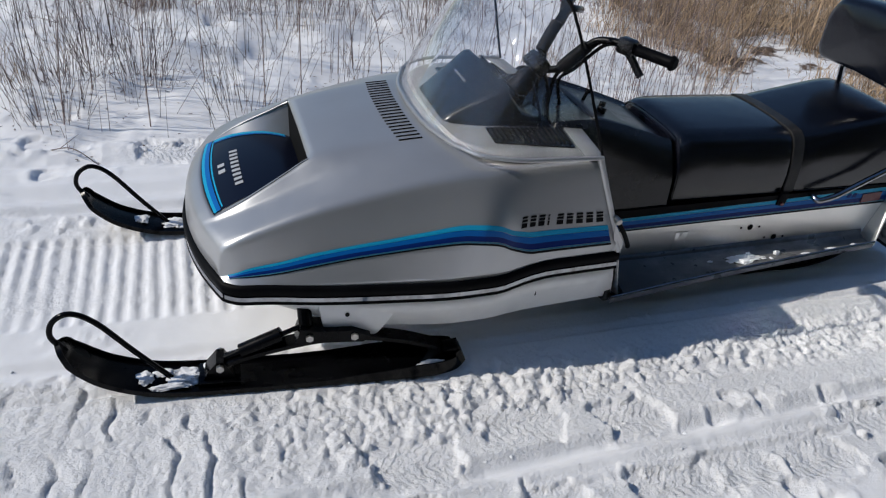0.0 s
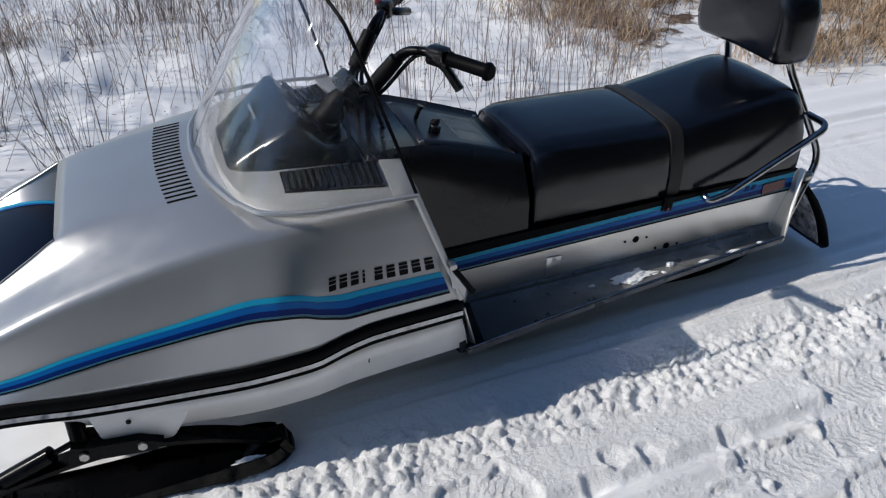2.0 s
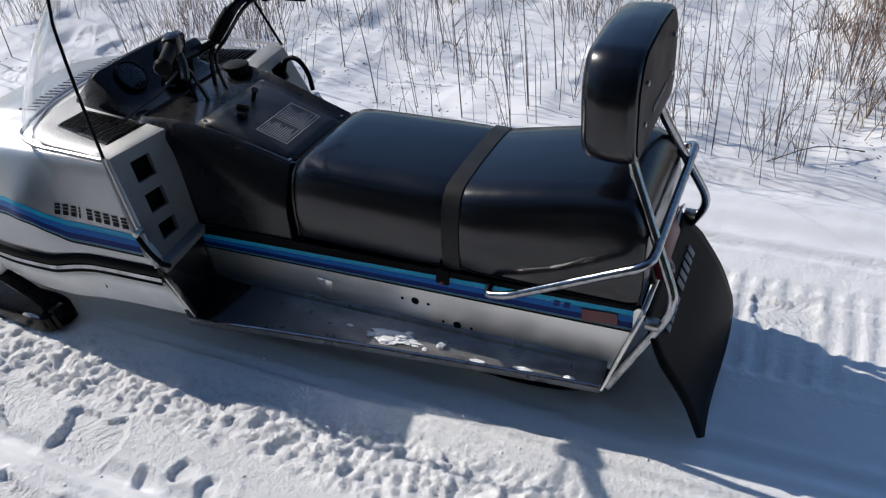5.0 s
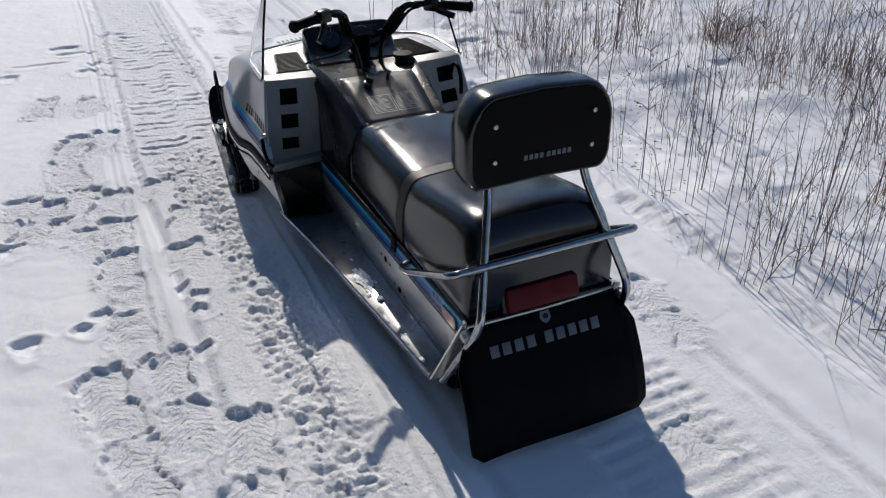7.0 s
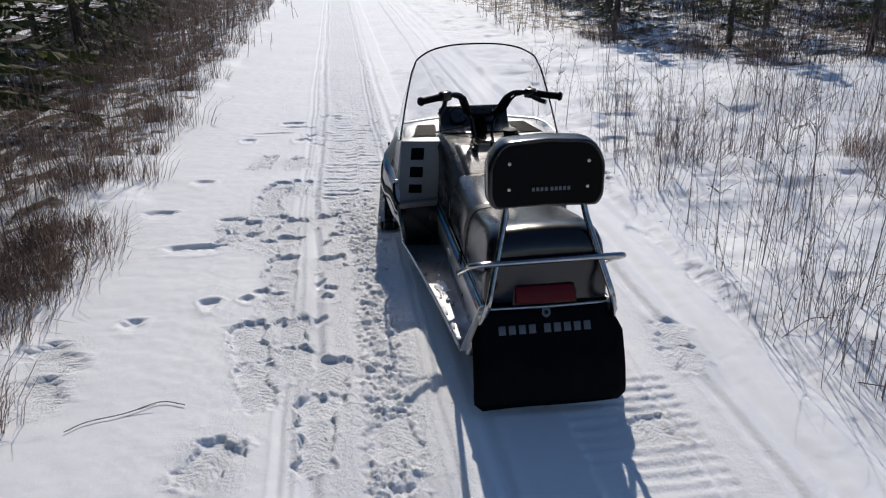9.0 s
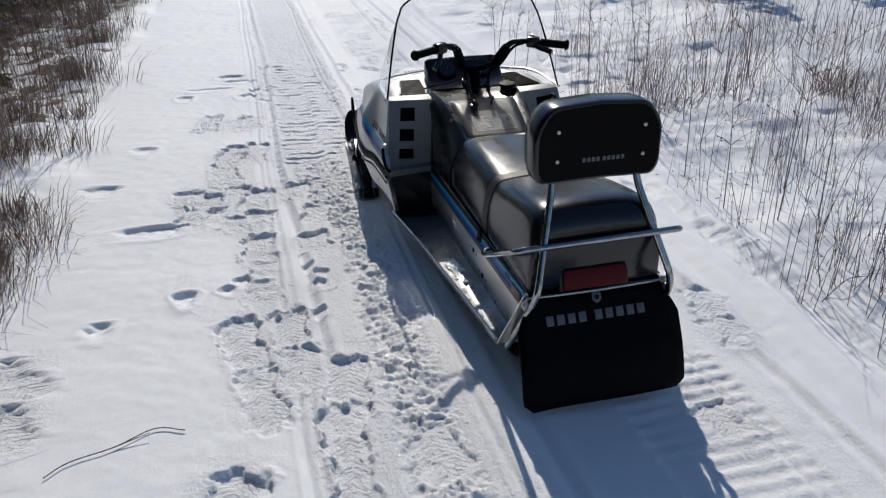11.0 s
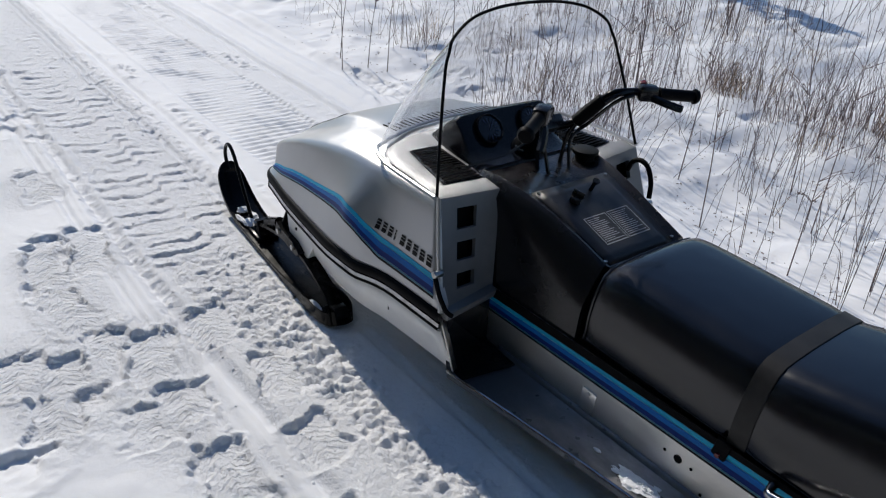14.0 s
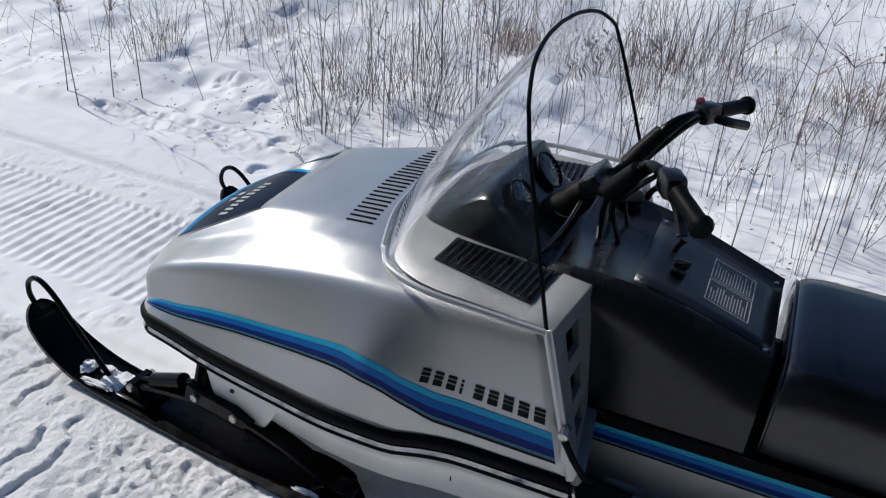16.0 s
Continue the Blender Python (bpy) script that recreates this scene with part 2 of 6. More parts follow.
link(needles, needles.node_tree.nodes["Principled BSDF"].outputs[0], both.inputs[1])
link(needles, thin.outputs[0], both.inputs[2])
link(needles, both.outputs[0], needles.node_tree.nodes["Material Output"].inputs[0])


# ---------------------------------------------------------------- mesh helpers
def mesh_ob(name, verts, faces, material, parent=None, label="", smooth=True):
    me = bpy.data.meshes.new(name)
    me.from_pydata([tuple(v) for v in verts], [], faces)
    me.validate()
    me.materials.append(material)
    if smooth:
        me.shade_smooth()
    ob = new(name, me)
    ob.parent = parent
    return tagged(ob, label)


def part(name, bm, material, parent, label="", smooth=True):
    bmesh.ops.recalc_face_normals(bm, faces=bm.faces)
    me = bpy.data.meshes.new(name)
    bm.to_mesh(me)
    bm.free()
    me.materials.append(material)
    if smooth:
        me.shade_smooth()
        me.set_sharp_from_angle(angle=radians(40))
    ob = new(name, me)
    ob.parent = parent
    return tagged(ob, label)


def curve1(points):
    """Smooth function through (x, y) points, with slopes that do not overshoot."""
    xs, ys = np.array([p[0] for p in points], float), np.array([p[1] for p in points], float)
    h, d = np.diff(xs), np.diff(ys) / np.diff(xs)
    m = np.zeros(len(xs))
    m[0], m[-1] = d[0], d[-1]
    for i in range(1, len(xs) - 1):
        if d[i - 1] * d[i] > 0:
            w1, w2 = 2 * h[i] + h[i - 1], h[i] + 2 * h[i - 1]
            m[i] = (w1 + w2) / (w1 / d[i - 1] + w2 / d[i])

    def f(x):
        x = min(max(x, xs[0]), xs[-1])
        i = min(max(int(np.searchsorted(xs, x)) - 1, 0), len(h) - 1)
        t = (x - xs[i]) / h[i]
        return float((2 * t**3 - 3 * t**2 + 1) * ys[i] + (t**3 - 2 * t**2 + t) * h[i] * m[i] + (3 * t**2 - 2 * t**3) * ys[i + 1] + (t**3 - t**2) * h[i] * m[i + 1])

    return f


def spline(points, n, closed=False):
    """Catmull-Rom through 2D or 3D points, n samples a span."""
    p = [Vector(q) for q in points]
    k = len(p)
    out = []
    for i in range(k if closed else k - 1):
        a = p[(i - 1) % k] if closed or i > 0 else p[0] * 2 - p[1]
        b, c = p[i], p[(i + 1) % k]
        d = p[(i + 2) % k] if closed or i + 2 < k else p[-1] * 2 - p[-2]
        for j in range(n):
            t = j / n
            out.append(0.5 * (2 * b + (c - a) * t + (2 * a - 5 * b + 4 * c - d) * t * t + (3 * b - a - 3 * c + d) * t**3))
    if not closed:
        out.append(p[-1])
    return out


def fillet(points, r, n=5):
    """Polyline with rounded corners."""
    p = [Vector(q) for q in points]
    out = [p[0]]
    for i in range(1, len(p) - 1):
        a, b = (p[i - 1] - p[i]), (p[i + 1] - p[i])
        k = min(r, a.length * 0.45, b.length * 0.45)
        s, e = p[i] + a.normalized() * k, p[i] + b.normalized() * k
        for j in range(n + 1):
            t = j / n
            out.append(s * (1 - t) ** 2 + p[i] * 2 * t * (1 - t) + e * t * t)
    out.append(p[-1])
    return out


def loft(bm, rows, close_u=False, close_v=False, caps=False):
    """Quads between rows of points."""
    vs = [[bm.verts.new(q) for q in row] for row in rows]
    nr, nc = len(vs), len(vs[0])
    for i in range(nr if close_u else nr - 1):
        for j in range(nc if close_v else nc - 1):
            a, b, c, d = vs[i][j], vs[(i + 1) % nr][j], vs[(i + 1) % nr][(j + 1) % nc], vs[i][(j + 1) % nc]
            bm.faces.new((a, b, c, d))
    if caps:
        bm.faces.new(vs[0])
        bm.faces.new(vs[-1][::-1])
    return vs


def tube(bm, path, radius, segs=10, caps=True):
    """A round bar along a path; radius is a number or a list."""
    p = [Vector(q) for q in path]
    rows, up = [], Vector((0, 0, 1))
    t0 = (p[1] - p[0]).normalized()
    side = t0.orthogonal().normalized()
    for i, q in enumerate(p):
        t = (p[min(i + 1, len(p) - 1)] - p[max(i - 1, 0)]).normalized()
        side = (side - t * side.dot(t)).normalized()
        other = t.cross(side)
        r = radius[i] if isinstance(radius, (list, tuple)) else radius
        rows.append([q + (side * math.cos(a) + other * math.sin(a)) * r for a in (2 * math.pi * k / segs for k in range(segs))])
    loft(bm, rows, close_v=True, caps=caps)


def box(bm, m, size, bevel=0.0, segs=2):
    """A box of that size at the pose m, with rounded edges."""
    r = bmesh.ops.create_cube(bm, size=1.0, matrix=m @ Matrix.Diagonal((*size, 1)))
    if bevel > 0:
        edges = list({e for v in r["verts"] for e in v.link_edges})
        bmesh.ops.bevel(bm, geom=edges, offset=bevel, segments=segs, profile=0.5, affect="EDGES")


def disc(bm, m, r, depth, segs=20, bevel=0.0):
    """A short round post along the local z at the pose m."""
    res = bmesh.ops.create_cone(bm, cap_ends=True, segments=segs, radius1=r, radius2=r, depth=depth, matrix=m)
    if bevel > 0:
        edges = [e for e in {e for v in res["verts"] for e in v.link_edges} if len(e.link_faces) == 2 and e.calc_face_angle() > 1.0]
        bmesh.ops.bevel(bm, geom=edges, offset=bevel, segments=2, profile=0.5, affect="EDGES")


def prism(bm, outline, offset):
    """A flat outline of points, given depth by the vector offset."""
    a = [bm.verts.new(q) for q in outline]
    b = [bm.verts.new(Vector(q) + Vector(offset)) for q in outline]
    bm.faces.new(a)
    bm.faces.new(b[::-1])
    for i in range(len(a)):
        j = (i + 1) % len(a)
        bm.faces.new((a[i], a[j], b[j], b[i]))


def thicken(ob, t, offset=-1.0):
    s = ob.modifiers.new("thickness", "SOLIDIFY")
    s.thickness, s.offset = t, offset
    return ob


# ---------------------------------------------------------------- snow ground
V0 = 2.02  # the machine's middle line in y


def lattice(seed):
    return np.random.RandomState(seed).rand(256, 256)


def value_noise(x, y, seed):
    g = lattice(seed)
    xi, yi = np.floor(x).astype(int), np.floor(y).astype(int)
    fx, fy = x - xi, y - yi
    fx, fy = fx * fx * (3 - 2 * fx), fy * fy * (3 - 2 * fy)
    a, b = g[xi % 256, yi % 256], g[(xi + 1) % 256, yi % 256]
    c, d = g[xi % 256, (yi + 1) % 256], g[(xi + 1) % 256, (yi + 1) % 256]
    return (a * (1 - fx) + b * fx) * (1 - fy) + (c * (1 - fx) + d * fx) * fy - 0.5


def fbm(x, y, scale, seed, octaves=3, gain=0.5):
    total, amp, f = 0.0, 1.0, 1.0 / scale
    for k in range(octaves):
        total = total + amp * value_noise(x * f + 37.1 * k, y * f + 11.7 * k, seed + k)
        amp, f = amp * gain, f * 2.03
    return total


def chunks(x, y, scale, seed, keep=0.5):
    """Broken angular pieces of crust, tilted this way and that, with cracks between, 0 to about 1."""
    r1, r2, r3, r4, r5 = (lattice(seed + k) for k in range(5))
    x, y = x + 0.30 * scale * fbm(x, y, scale * 0.7, seed + 5, 2), y + 0.30 * scale * fbm(x, y, scale * 0.7, seed + 8, 2)
    u, w = x / scale, y / scale
    i0, j0 = np.floor(u).astype(int), np.floor(w).astype(int)
    first, second, top = np.full_like(u, 9.0), np.full_like(u, 9.0), np.zeros_like(u)
    for di in (-1, 0, 1):
        for dj in (-1, 0, 1):
            i, j = i0 + di, j0 + dj
            du, dw = u - i - r1[i % 256, j % 256], w - j - r2[i % 256, j % 256]
            d = np.hypot(du, dw)
            size = r3[i % 256, j % 256]
            face = ((0.3 + 0.7 * size) + 1.3 * ((r4[i % 256, j % 256] - 0.5) * du + (r5[i % 256, j % 256] - 0.5) * dw)) * (size > 1 - keep)
            near = d < first
            second = np.where(near, first, np.minimum(second, d))
            top = np.where(near, face, top)
            first = np.where(near, d, first)
    return np.clip(top, 0, 1.3) * np.clip((second - first) / 0.22, 0, 1)


def band(u, a, b, soft):
    """1 between a and b, 0 outside, with soft edges."""
    return np.clip((u - a) / soft, 0, 1) * np.clip((b - u) / soft, 0, 1)


# boot prints: x, v of the heel, x, v of the toe, depth
PRINTS = [
    (2.42, -1.03, 2.10, -1.09, 0.024), (2.06, -1.10, 1.76, -1.14, 0.032), (2.24, -0.91, 1.99, -0.93, 0.022), (1.99, -0.93, 1.75, -0.94, 0.026), (2.36, -0.80, 2.11, -0.76, 0.030),
    (2.82, -0.84, 2.62, -0.83, 0.022), (2.62, -0.83, 2.37, -0.81, 0.030), (2.82, -1.24, 2.60, -1.12, 0.036), (1.66, -1.02, 1.46, -1.03, 0.018), (1.44, -1.02, 1.22, -1.01, 0.014),
    (2.77, -0.56, 2.56, -0.58, 0.018), (0.06, -1.17, -0.32, -1.12, 0.026), (0.33, -1.15, 0.04, -1.16, 0.014), (-0.02, -1.03, -0.34, -0.96, 0.022), (0.58, -1.18, 0.34, -1.08, 0.030),
    (0.68, -1.27, 0.44, -1.26, 0.030), (0.66, -1.05, 0.44, -0.98, 0.030), (0.60, -0.82, 0.39, -0.81, 0.032), (0.92, -0.75, 0.70, -0.71, 0.026), (0.77, -1.34, 0.58, -1.29, 0.022),
    (0.92, -1.13, 0.76, -1.10, 0.020), (0.88, -1.03, 0.72, -1.00, 0.022), (1.22, -0.78, 1.04, -0.78, 0.034), (1.24, -1.02, 1.00, -1.02, 0.032), (0.54, -1.38, 0.36, -1.35, 0.024),
    (-0.70, -1.30, -1.02, -1.25, 0.022), (-0.66, -1.02, -0.96, -1.02, 0.020), (2.40, 0.63, 2.22, 0.62, 0.022), (2.21, 0.63, 2.02, 0.65, 0.018), (2.82, 0.33, 2.66, 0.31, 0.020),
    (2.04, -1.78, 1.84, -1.96, 0.022), (2.32, -1.78, 2.12, -1.90, 0.022), (0.05, 1.02, -0.20, 1.08, 0.026),
]
# dents: x, v, half length in x, half length in v, depth
DENTS = [
    (0.79, -1.52, 0.032, 0.14, 0.034), (1.50, -1.335, 0.03, 0.042, 0.032), (1.66, -1.64, 0.028, 0.045, 0.032), (1.49, -1.17, 0.018, 0.03, 0.026),
    (1.42, -1.11, 0.02, 0.034, 0.026), (1.36, -0.83, 0.018, 0.024, 0.022), (1.445, -0.78, 0.018, 0.028, 0.024), (1.535, -0.795, 0.018, 0.035, 0.026), (1.755, -0.824, 0.018, 0.032, 0.024),
    (0.02, -1.24, 0.05, 0.02, 0.02), (-0.20, -1.08, 0.05, 0.018, 0.02), (0.62, -1.22, 0.03, 0.05, 0.02), (-1.54, -1.01, 0.03, 0.06, 0.022), (-1.39, -0.89, 0.022, 0.04, 0.02), (-1.70, -0.91, 0.03, 0.07, 0.022),
    (-2.17, -1.14, 0.03, 0.09, 0.024), (-2.44, -0.79, 0.03, 0.10, 0.02), (-2.0, -1.06, 0.02, 0.12, 0.016), (-1.60, -1.46, 0.03, 0.06, 0.022), (-1.80, -1.30, 0.02, 0.14, 0.014),
    (0.19, -1.82, 0.04, 0.08, 0.03), (-0.42, -1.65, 0.04, 0.06, 0.02),
    (-1.24, 1.58, 0.10, 0.06, 0.04), (-0.92, 1.45, 0.05, 0.10, 0.035), (-0.95, 1.75, 0.07, 0.07, 0.035), (-1.60, 2.3, 0.10, 0.09, 0.04), (-1.35, 2.05, 0.08, 0.06, 0.035),
    (-1.85, 3.0, 0.10, 0.08, 0.04), (-2.15, 2.0, 0.2, 0.06, 0.035), (-1.35, 1.07, 0.30, 0.05, 0.035), (0.95, 0.92, 0.06, 0.05, 0.02), (-0.54, 0.90, 0.05, 0.05, 0.03), (-0.60, 1.12, 0.05, 0.05, 0.03), (1.7, 1.0, 0.2, 0.06, 0.02),
]


def ground_height(x, v):
    near = band(v, -2.1, 1.3, 0.25)
    z = 0.035 + 0.012 * fbm(x, v, 1.7, 1) + 0.005 * fbm(x, v, 0.35, 5) * near + 0.003 * fbm(x, v, 0.06, 9, 2) * near
    wander = 0.02 * fbm(x, v * 0, 1.3, 21, 2)
    # old wide track, with bars across, broken up towards the rear
    w = v - wander
    lean_in = np.clip((x - 0.1) / 0.9, 0, 1)
    rut_lo, rut_hi = -0.84 + 0.13 * lean_in, -0.34 - 0.12 * lean_in
    rut = np.clip((w - rut_lo) / 0.03, 0, 1) * np.clip((rut_hi - w) / 0.03, 0, 1)
    side = np.clip((w + 0.585) / 0.02, 0, 1)
    turn = (x + 0.5 * 0.092 * side + 0.030 * fbm(x, v, 0.09, 31, 3, 0.65) + 0.012 * np.sin(2 * math.pi * (w + 0.84) / 0.25)) / 0.092
    turn = turn - np.floor(turn)
    bars = np.clip(turn / 0.10, 0, 1) * np.clip((1.0 - turn) / 0.10, 0, 1) * (0.5 + 0.5 * turn) - 0.6
    calm = np.clip((1.2 - x) / 1.2, 0.1, 1) * np.clip((x + 5.0) / 3.5, 0.45, 1)
    broken = np.clip(0.70 + 2.6 * fbm(x, v, 0.08, 33), 0.0, 1.4)
    z = z + rut * (-0.008 + 0.0145 * calm * bars * broken + 0.003 * fbm(x, v, 0.03, 35, 3, 0.6))
    m = (x > -6) & (x < 4) & (v > -1.1) & (v < 0.0)
    clods = np.zeros_like(x)
    clods[m] = 0.55 * chunks(x[m], v[m], 0.055, 141, 0.5) + 0.55 * chunks(x[m], v[m], 0.026, 147, 0.7) + 0.35 * fbm(x[m], v[m], 0.09, 41, 3, 0.6)
    inner = np.clip((w - rut_lo) / 0.07, 0, 1) * np.clip((rut_hi - w) / 0.07, 0, 1)
    churn = inner * np.clip((x + 0.2) / 0.9, 0, 1) + 0.12 * rut + 0.55 * band(w, -0.92, -0.82, 0.03) * (x < 0.6) + 0.5 * band(w, -0.37, -0.28, 0.03) * (x < 0.6)
    z = z + churn * (0.021 * clods - 0.007)
    m = (x > -5) & (x < 0.9) & (v > -0.36) & (v < 0.66)
    spill = np.zeros_like(x)
    spill[m] = chunks(x[m], v[m], 0.034, 151, 0.45)
    z = z + 0.014 * spill * (band(w, -0.25, -0.11, 0.05) + band(w, 0.43, 0.56, 0.04)) * np.clip(0.5 + 3.0 * fbm(x, v, 0.35, 57), 0, 1)
    z = z - 0.006 * band(w, -0.985, -0.865, 0.015) * np.clip((1.2 - x) / 0.4, 0, 1)
    # fine fresh track ahead of and behind the machine
    for x0, x1, v0, v1, p in ((-300, 0.35, -0.09, 0.42, 0.0515), (2.35, 300, 0.02, 0.46, 0.060)):
        t = band(x, x0, x1, 0.15) * band(w, v0, v1, 0.02)
        cells = 0.55 + 0.45 * np.cos(2 * math.pi * (w - v0) / 0.165) ** 2
        z = z + t * (-0.008 + 0.0060 * np.maximum(np.clip(0.55 + 1.8 * fbm(x, v, 0.18, 55, 3, 0.6), 0.1, 1.2), 0.9 * np.clip((x + 1.3) / 0.3, 0, 1)) * np.clip(1.8 * np.sin(2 * math.pi * (x + 0.006 * fbm(x, v, 0.1, 51)) / p), -1, 1) * cells * (0.75 + 0.7 * fbm(x, v, 0.25, 53)))
    # ski lines
    for c, width, depth in ((-0.86, 0.022, 0.016), (-0.965, 0.012, 0.007), (0.60, 0.02, 0.012), (0.72, 0.04, 0.014), (-0.27, 0.02, 0.008), (0.98, 0.05, 0.02), (-0.40, 0.012, 0.008), (0.376, 0.010, 0.007)):
        d = w - c - 0.01 * np.sin(x * 1.3 + c * 9) - 0.012 * fbm(x, v * 0, 0.5, 23, 3)
        depth = depth * np.clip((x + 9) / 6, 0.3, 1)
        z = z - depth * np.exp(-((d / width) ** 2)) + 0.5 * depth * np.exp(-(((np.abs(d) - 2.0 * width) / (0.8 * width)) ** 2))
    for c, drift in ((-0.425, 0.077), (0.425, 0.021)):
        bed = band(x, -0.24, 0.80, 0.06) * band(v - c - (0.35 - x) * drift, -0.092, 0.092, 0.02)
        z = np.where(bed > 0, z * (1 - bed) + np.minimum(z, 0.027) * bed, z)
    # boot prints
    for hx, hv, tx, tv, depth in PRINTS:
        ax, av = tx - hx, tv - hv
        length = math.hypot(ax, av)
        ax, av = ax / length, av / length
        cx, cv = (hx + tx) / 2, (hv + tv) / 2
        m = (np.abs(x - cx) < 0.4) & (np.abs(v - cv) < 0.4)
        px, pv = x[m] - cx, v[m] - cv
        s, q = px * ax + pv * av, -px * av + pv * ax
        q = q + 0.034 * fbm(px + cx, pv + cv, 0.09, 61, 4, 0.6)
        s = s + 0.034 * fbm(px + cx, pv + cv, 0.08, 67, 4, 0.6)
        waist = 0.068 - 0.010 * np.cos(s / length * 7.0)
        r = np.sqrt((s / (length * 0.53)) ** 4 + (q / waist) ** 4) ** 0.5 + 0.30 * fbm(px + cx, pv + cv, 0.028, 69, 2)
        inside = np.clip((1.06 - r) / 0.07, 0, 1)
        rim = np.exp(-(((r - 1.17) / 0.11) ** 2))
        here = z[m]
        floor_z = np.mean(here[r < 1.1]) - depth * (0.36 + 0.22 * np.clip(s / length + 0.2, 0, 0.7))
        z[m] = here * (1 - inside) + inside * (floor_z + 0.006 * fbm(px + cx, pv + cv, 0.045, 63, 3, 0.7)) + 0.007 * rim * np.clip(0.3 + 1.8 * fbm(px + cx, pv + cv, 0.08, 65), 0, 1)
    for cx, cv, lx, lv, depth in DENTS:
        m = (np.abs(x - cx) < 5 * lx + 0.1) & (np.abs(v - cv) < 3 * lv + 0.1)
        px, pv = x[m], v[m]
        u = (px - cx) / lx
        u = np.where(u > 0, u / 3.0, u)  # steep on the side of the sun, a ramp on the other
        r = np.sqrt(u ** 2 + ((pv - cv) / lv) ** 2) + 0.6 * fbm(px, pv, 0.06, 71, 3, 0.6)
        z[m] = z[m] - 0.55 * depth * np.clip((1.1 - r) / 0.22, 0, 1) * (1 - 0.85 * np.clip(u, 0, 1)) * (1 + 0.5 * fbm(px, pv, 0.03, 73, 2)) + 0.004 * np.exp(-(((r - 1.5) / 0.25) ** 2))
    # soft bank beside the trail, then the rough field
    bank = np.clip((v - 0.85) / 0.6, 0, 1)
    z = z + bank * (0.02 + 0.08 * fbm(x, v, 0.8, 81) + 0.045 * fbm(x, v, 0.28, 85, 3, 0.5) - 0.03 * np.clip(3.0 * fbm(x, v, 0.2, 89, 2) - 0.8, 0, 1)) + 0.01 * np.clip(v - 1.4, 0, 40) * 0.6
    z = z + np.clip((v - 3) / 6, 0, 1) * 0.5 * fbm(x, v, 5.0, 87)
    left = np.clip((-1.95 - v + 0.16 * fbm(x, v, 0.5, 91)) / 0.5, 0, 1)
    z = z + left * (0.03 + 0.10 * fbm(x, v, 0.5, 93) + 0.05 * fbm(x, v, 0.15, 95)) - 0.10 * np.clip(-2.3 - v, 0, 5)
    return z


def wood_edge(x):
    """Where the field's snow ends and the brush under the trees begins."""
    return np.maximum(1.9 + 0.31 * (x + 9.9), 1.9)


def litter_mask(x, v):
    edge = -1.98 + 0.012 * np.clip(x, -60, 1.0) + 0.5 * fbm(x, v, 0.9, 101)
    left = np.clip((edge - v) / 0.35, 0, 1) * (0.45 + 0.2 * np.clip((edge - v - 0.6) / 1.5, 0, 1))
    right = np.clip((v - np.maximum(1.44 - 0.32 * (x - 2.9), 0.96)) / 0.4, 0, 1) * np.clip((x - 2.75) / 0.4, 0, 1) * 0.48
    far = np.clip((-3.2 - x) / 0.9, 0, 1) * np.clip((v - wood_edge(x)) / 0.8, 0, 1) * 0.50
    right = np.maximum(right, far)
    return np.clip(np.maximum(left, right), 0, 1)


def trodden_mask(x, v):
    m = band(v, -0.86, -0.32, 0.04) + 0.6 * band(v, -1.45, -0.3, 0.3) * np.clip(0.4 + 2.0 * fbm(x, v, 0.4, 111, 3, 0.6), 0, 1) + 0.5 * band(v, -0.05, 0.75, 0.05)
    for hx, hv, tx, tv, depth in PRINTS:
        m = m + 0.8 * np.exp(-(((x - (hx + tx) / 2) / 0.2) ** 2 + ((v - (hv + tv) / 2) / 0.12) ** 2) ** 2)
    return np.clip(m, 0, 1)


def sole_places(x, v):
    """Length and width within the nearest boot print, and 1 on its floor."""
    out = np.zeros(x.shape + (3,), np.float32)
    for hx, hv, tx, tv, depth in PRINTS:
        ax, av = tx - hx, tv - hv
        length = math.hypot(ax, av)
        ax, av = ax / length, av / length
        m = (np.abs(x - (hx + tx) / 2) < 0.25) & (np.abs(v - (hv + tv) / 2) < 0.2)
        px, pv = x[m] - (hx + tx) / 2, v[m] - (hv + tv) / 2
        s, q = px * ax + pv * av, -px * av + pv * ax
        r = np.sqrt((s / (length * 0.53)) ** 4 + (q / 0.068) ** 4) ** 0.5
        inside = np.clip((1.0 - r) / 0.2, 0, 1)
        kept = out[m]
        mine = (inside >= kept[:, 2])[:, None]
        out[m] = np.where(mine, np.stack([s, q, inside], -1), kept)
    return out


def steps(a, b, fine, grow, reach, grow_low=None):
    """Even steps from a to b, then ever wider ones out to reach on both sides."""
    mid = list(np.arange(a, b, fine))
    out, s, q = [], fine, mid[-1]
    while q < reach[1]:
        s *= grow
        q += s
        out.append(q)
    inn, s, q = [], fine, mid[0]
    while q > reach[0]:
        s *= grow_low or grow
        q -= s
        inn.append(q)
    return np.array(inn[::-1] + mid + out)


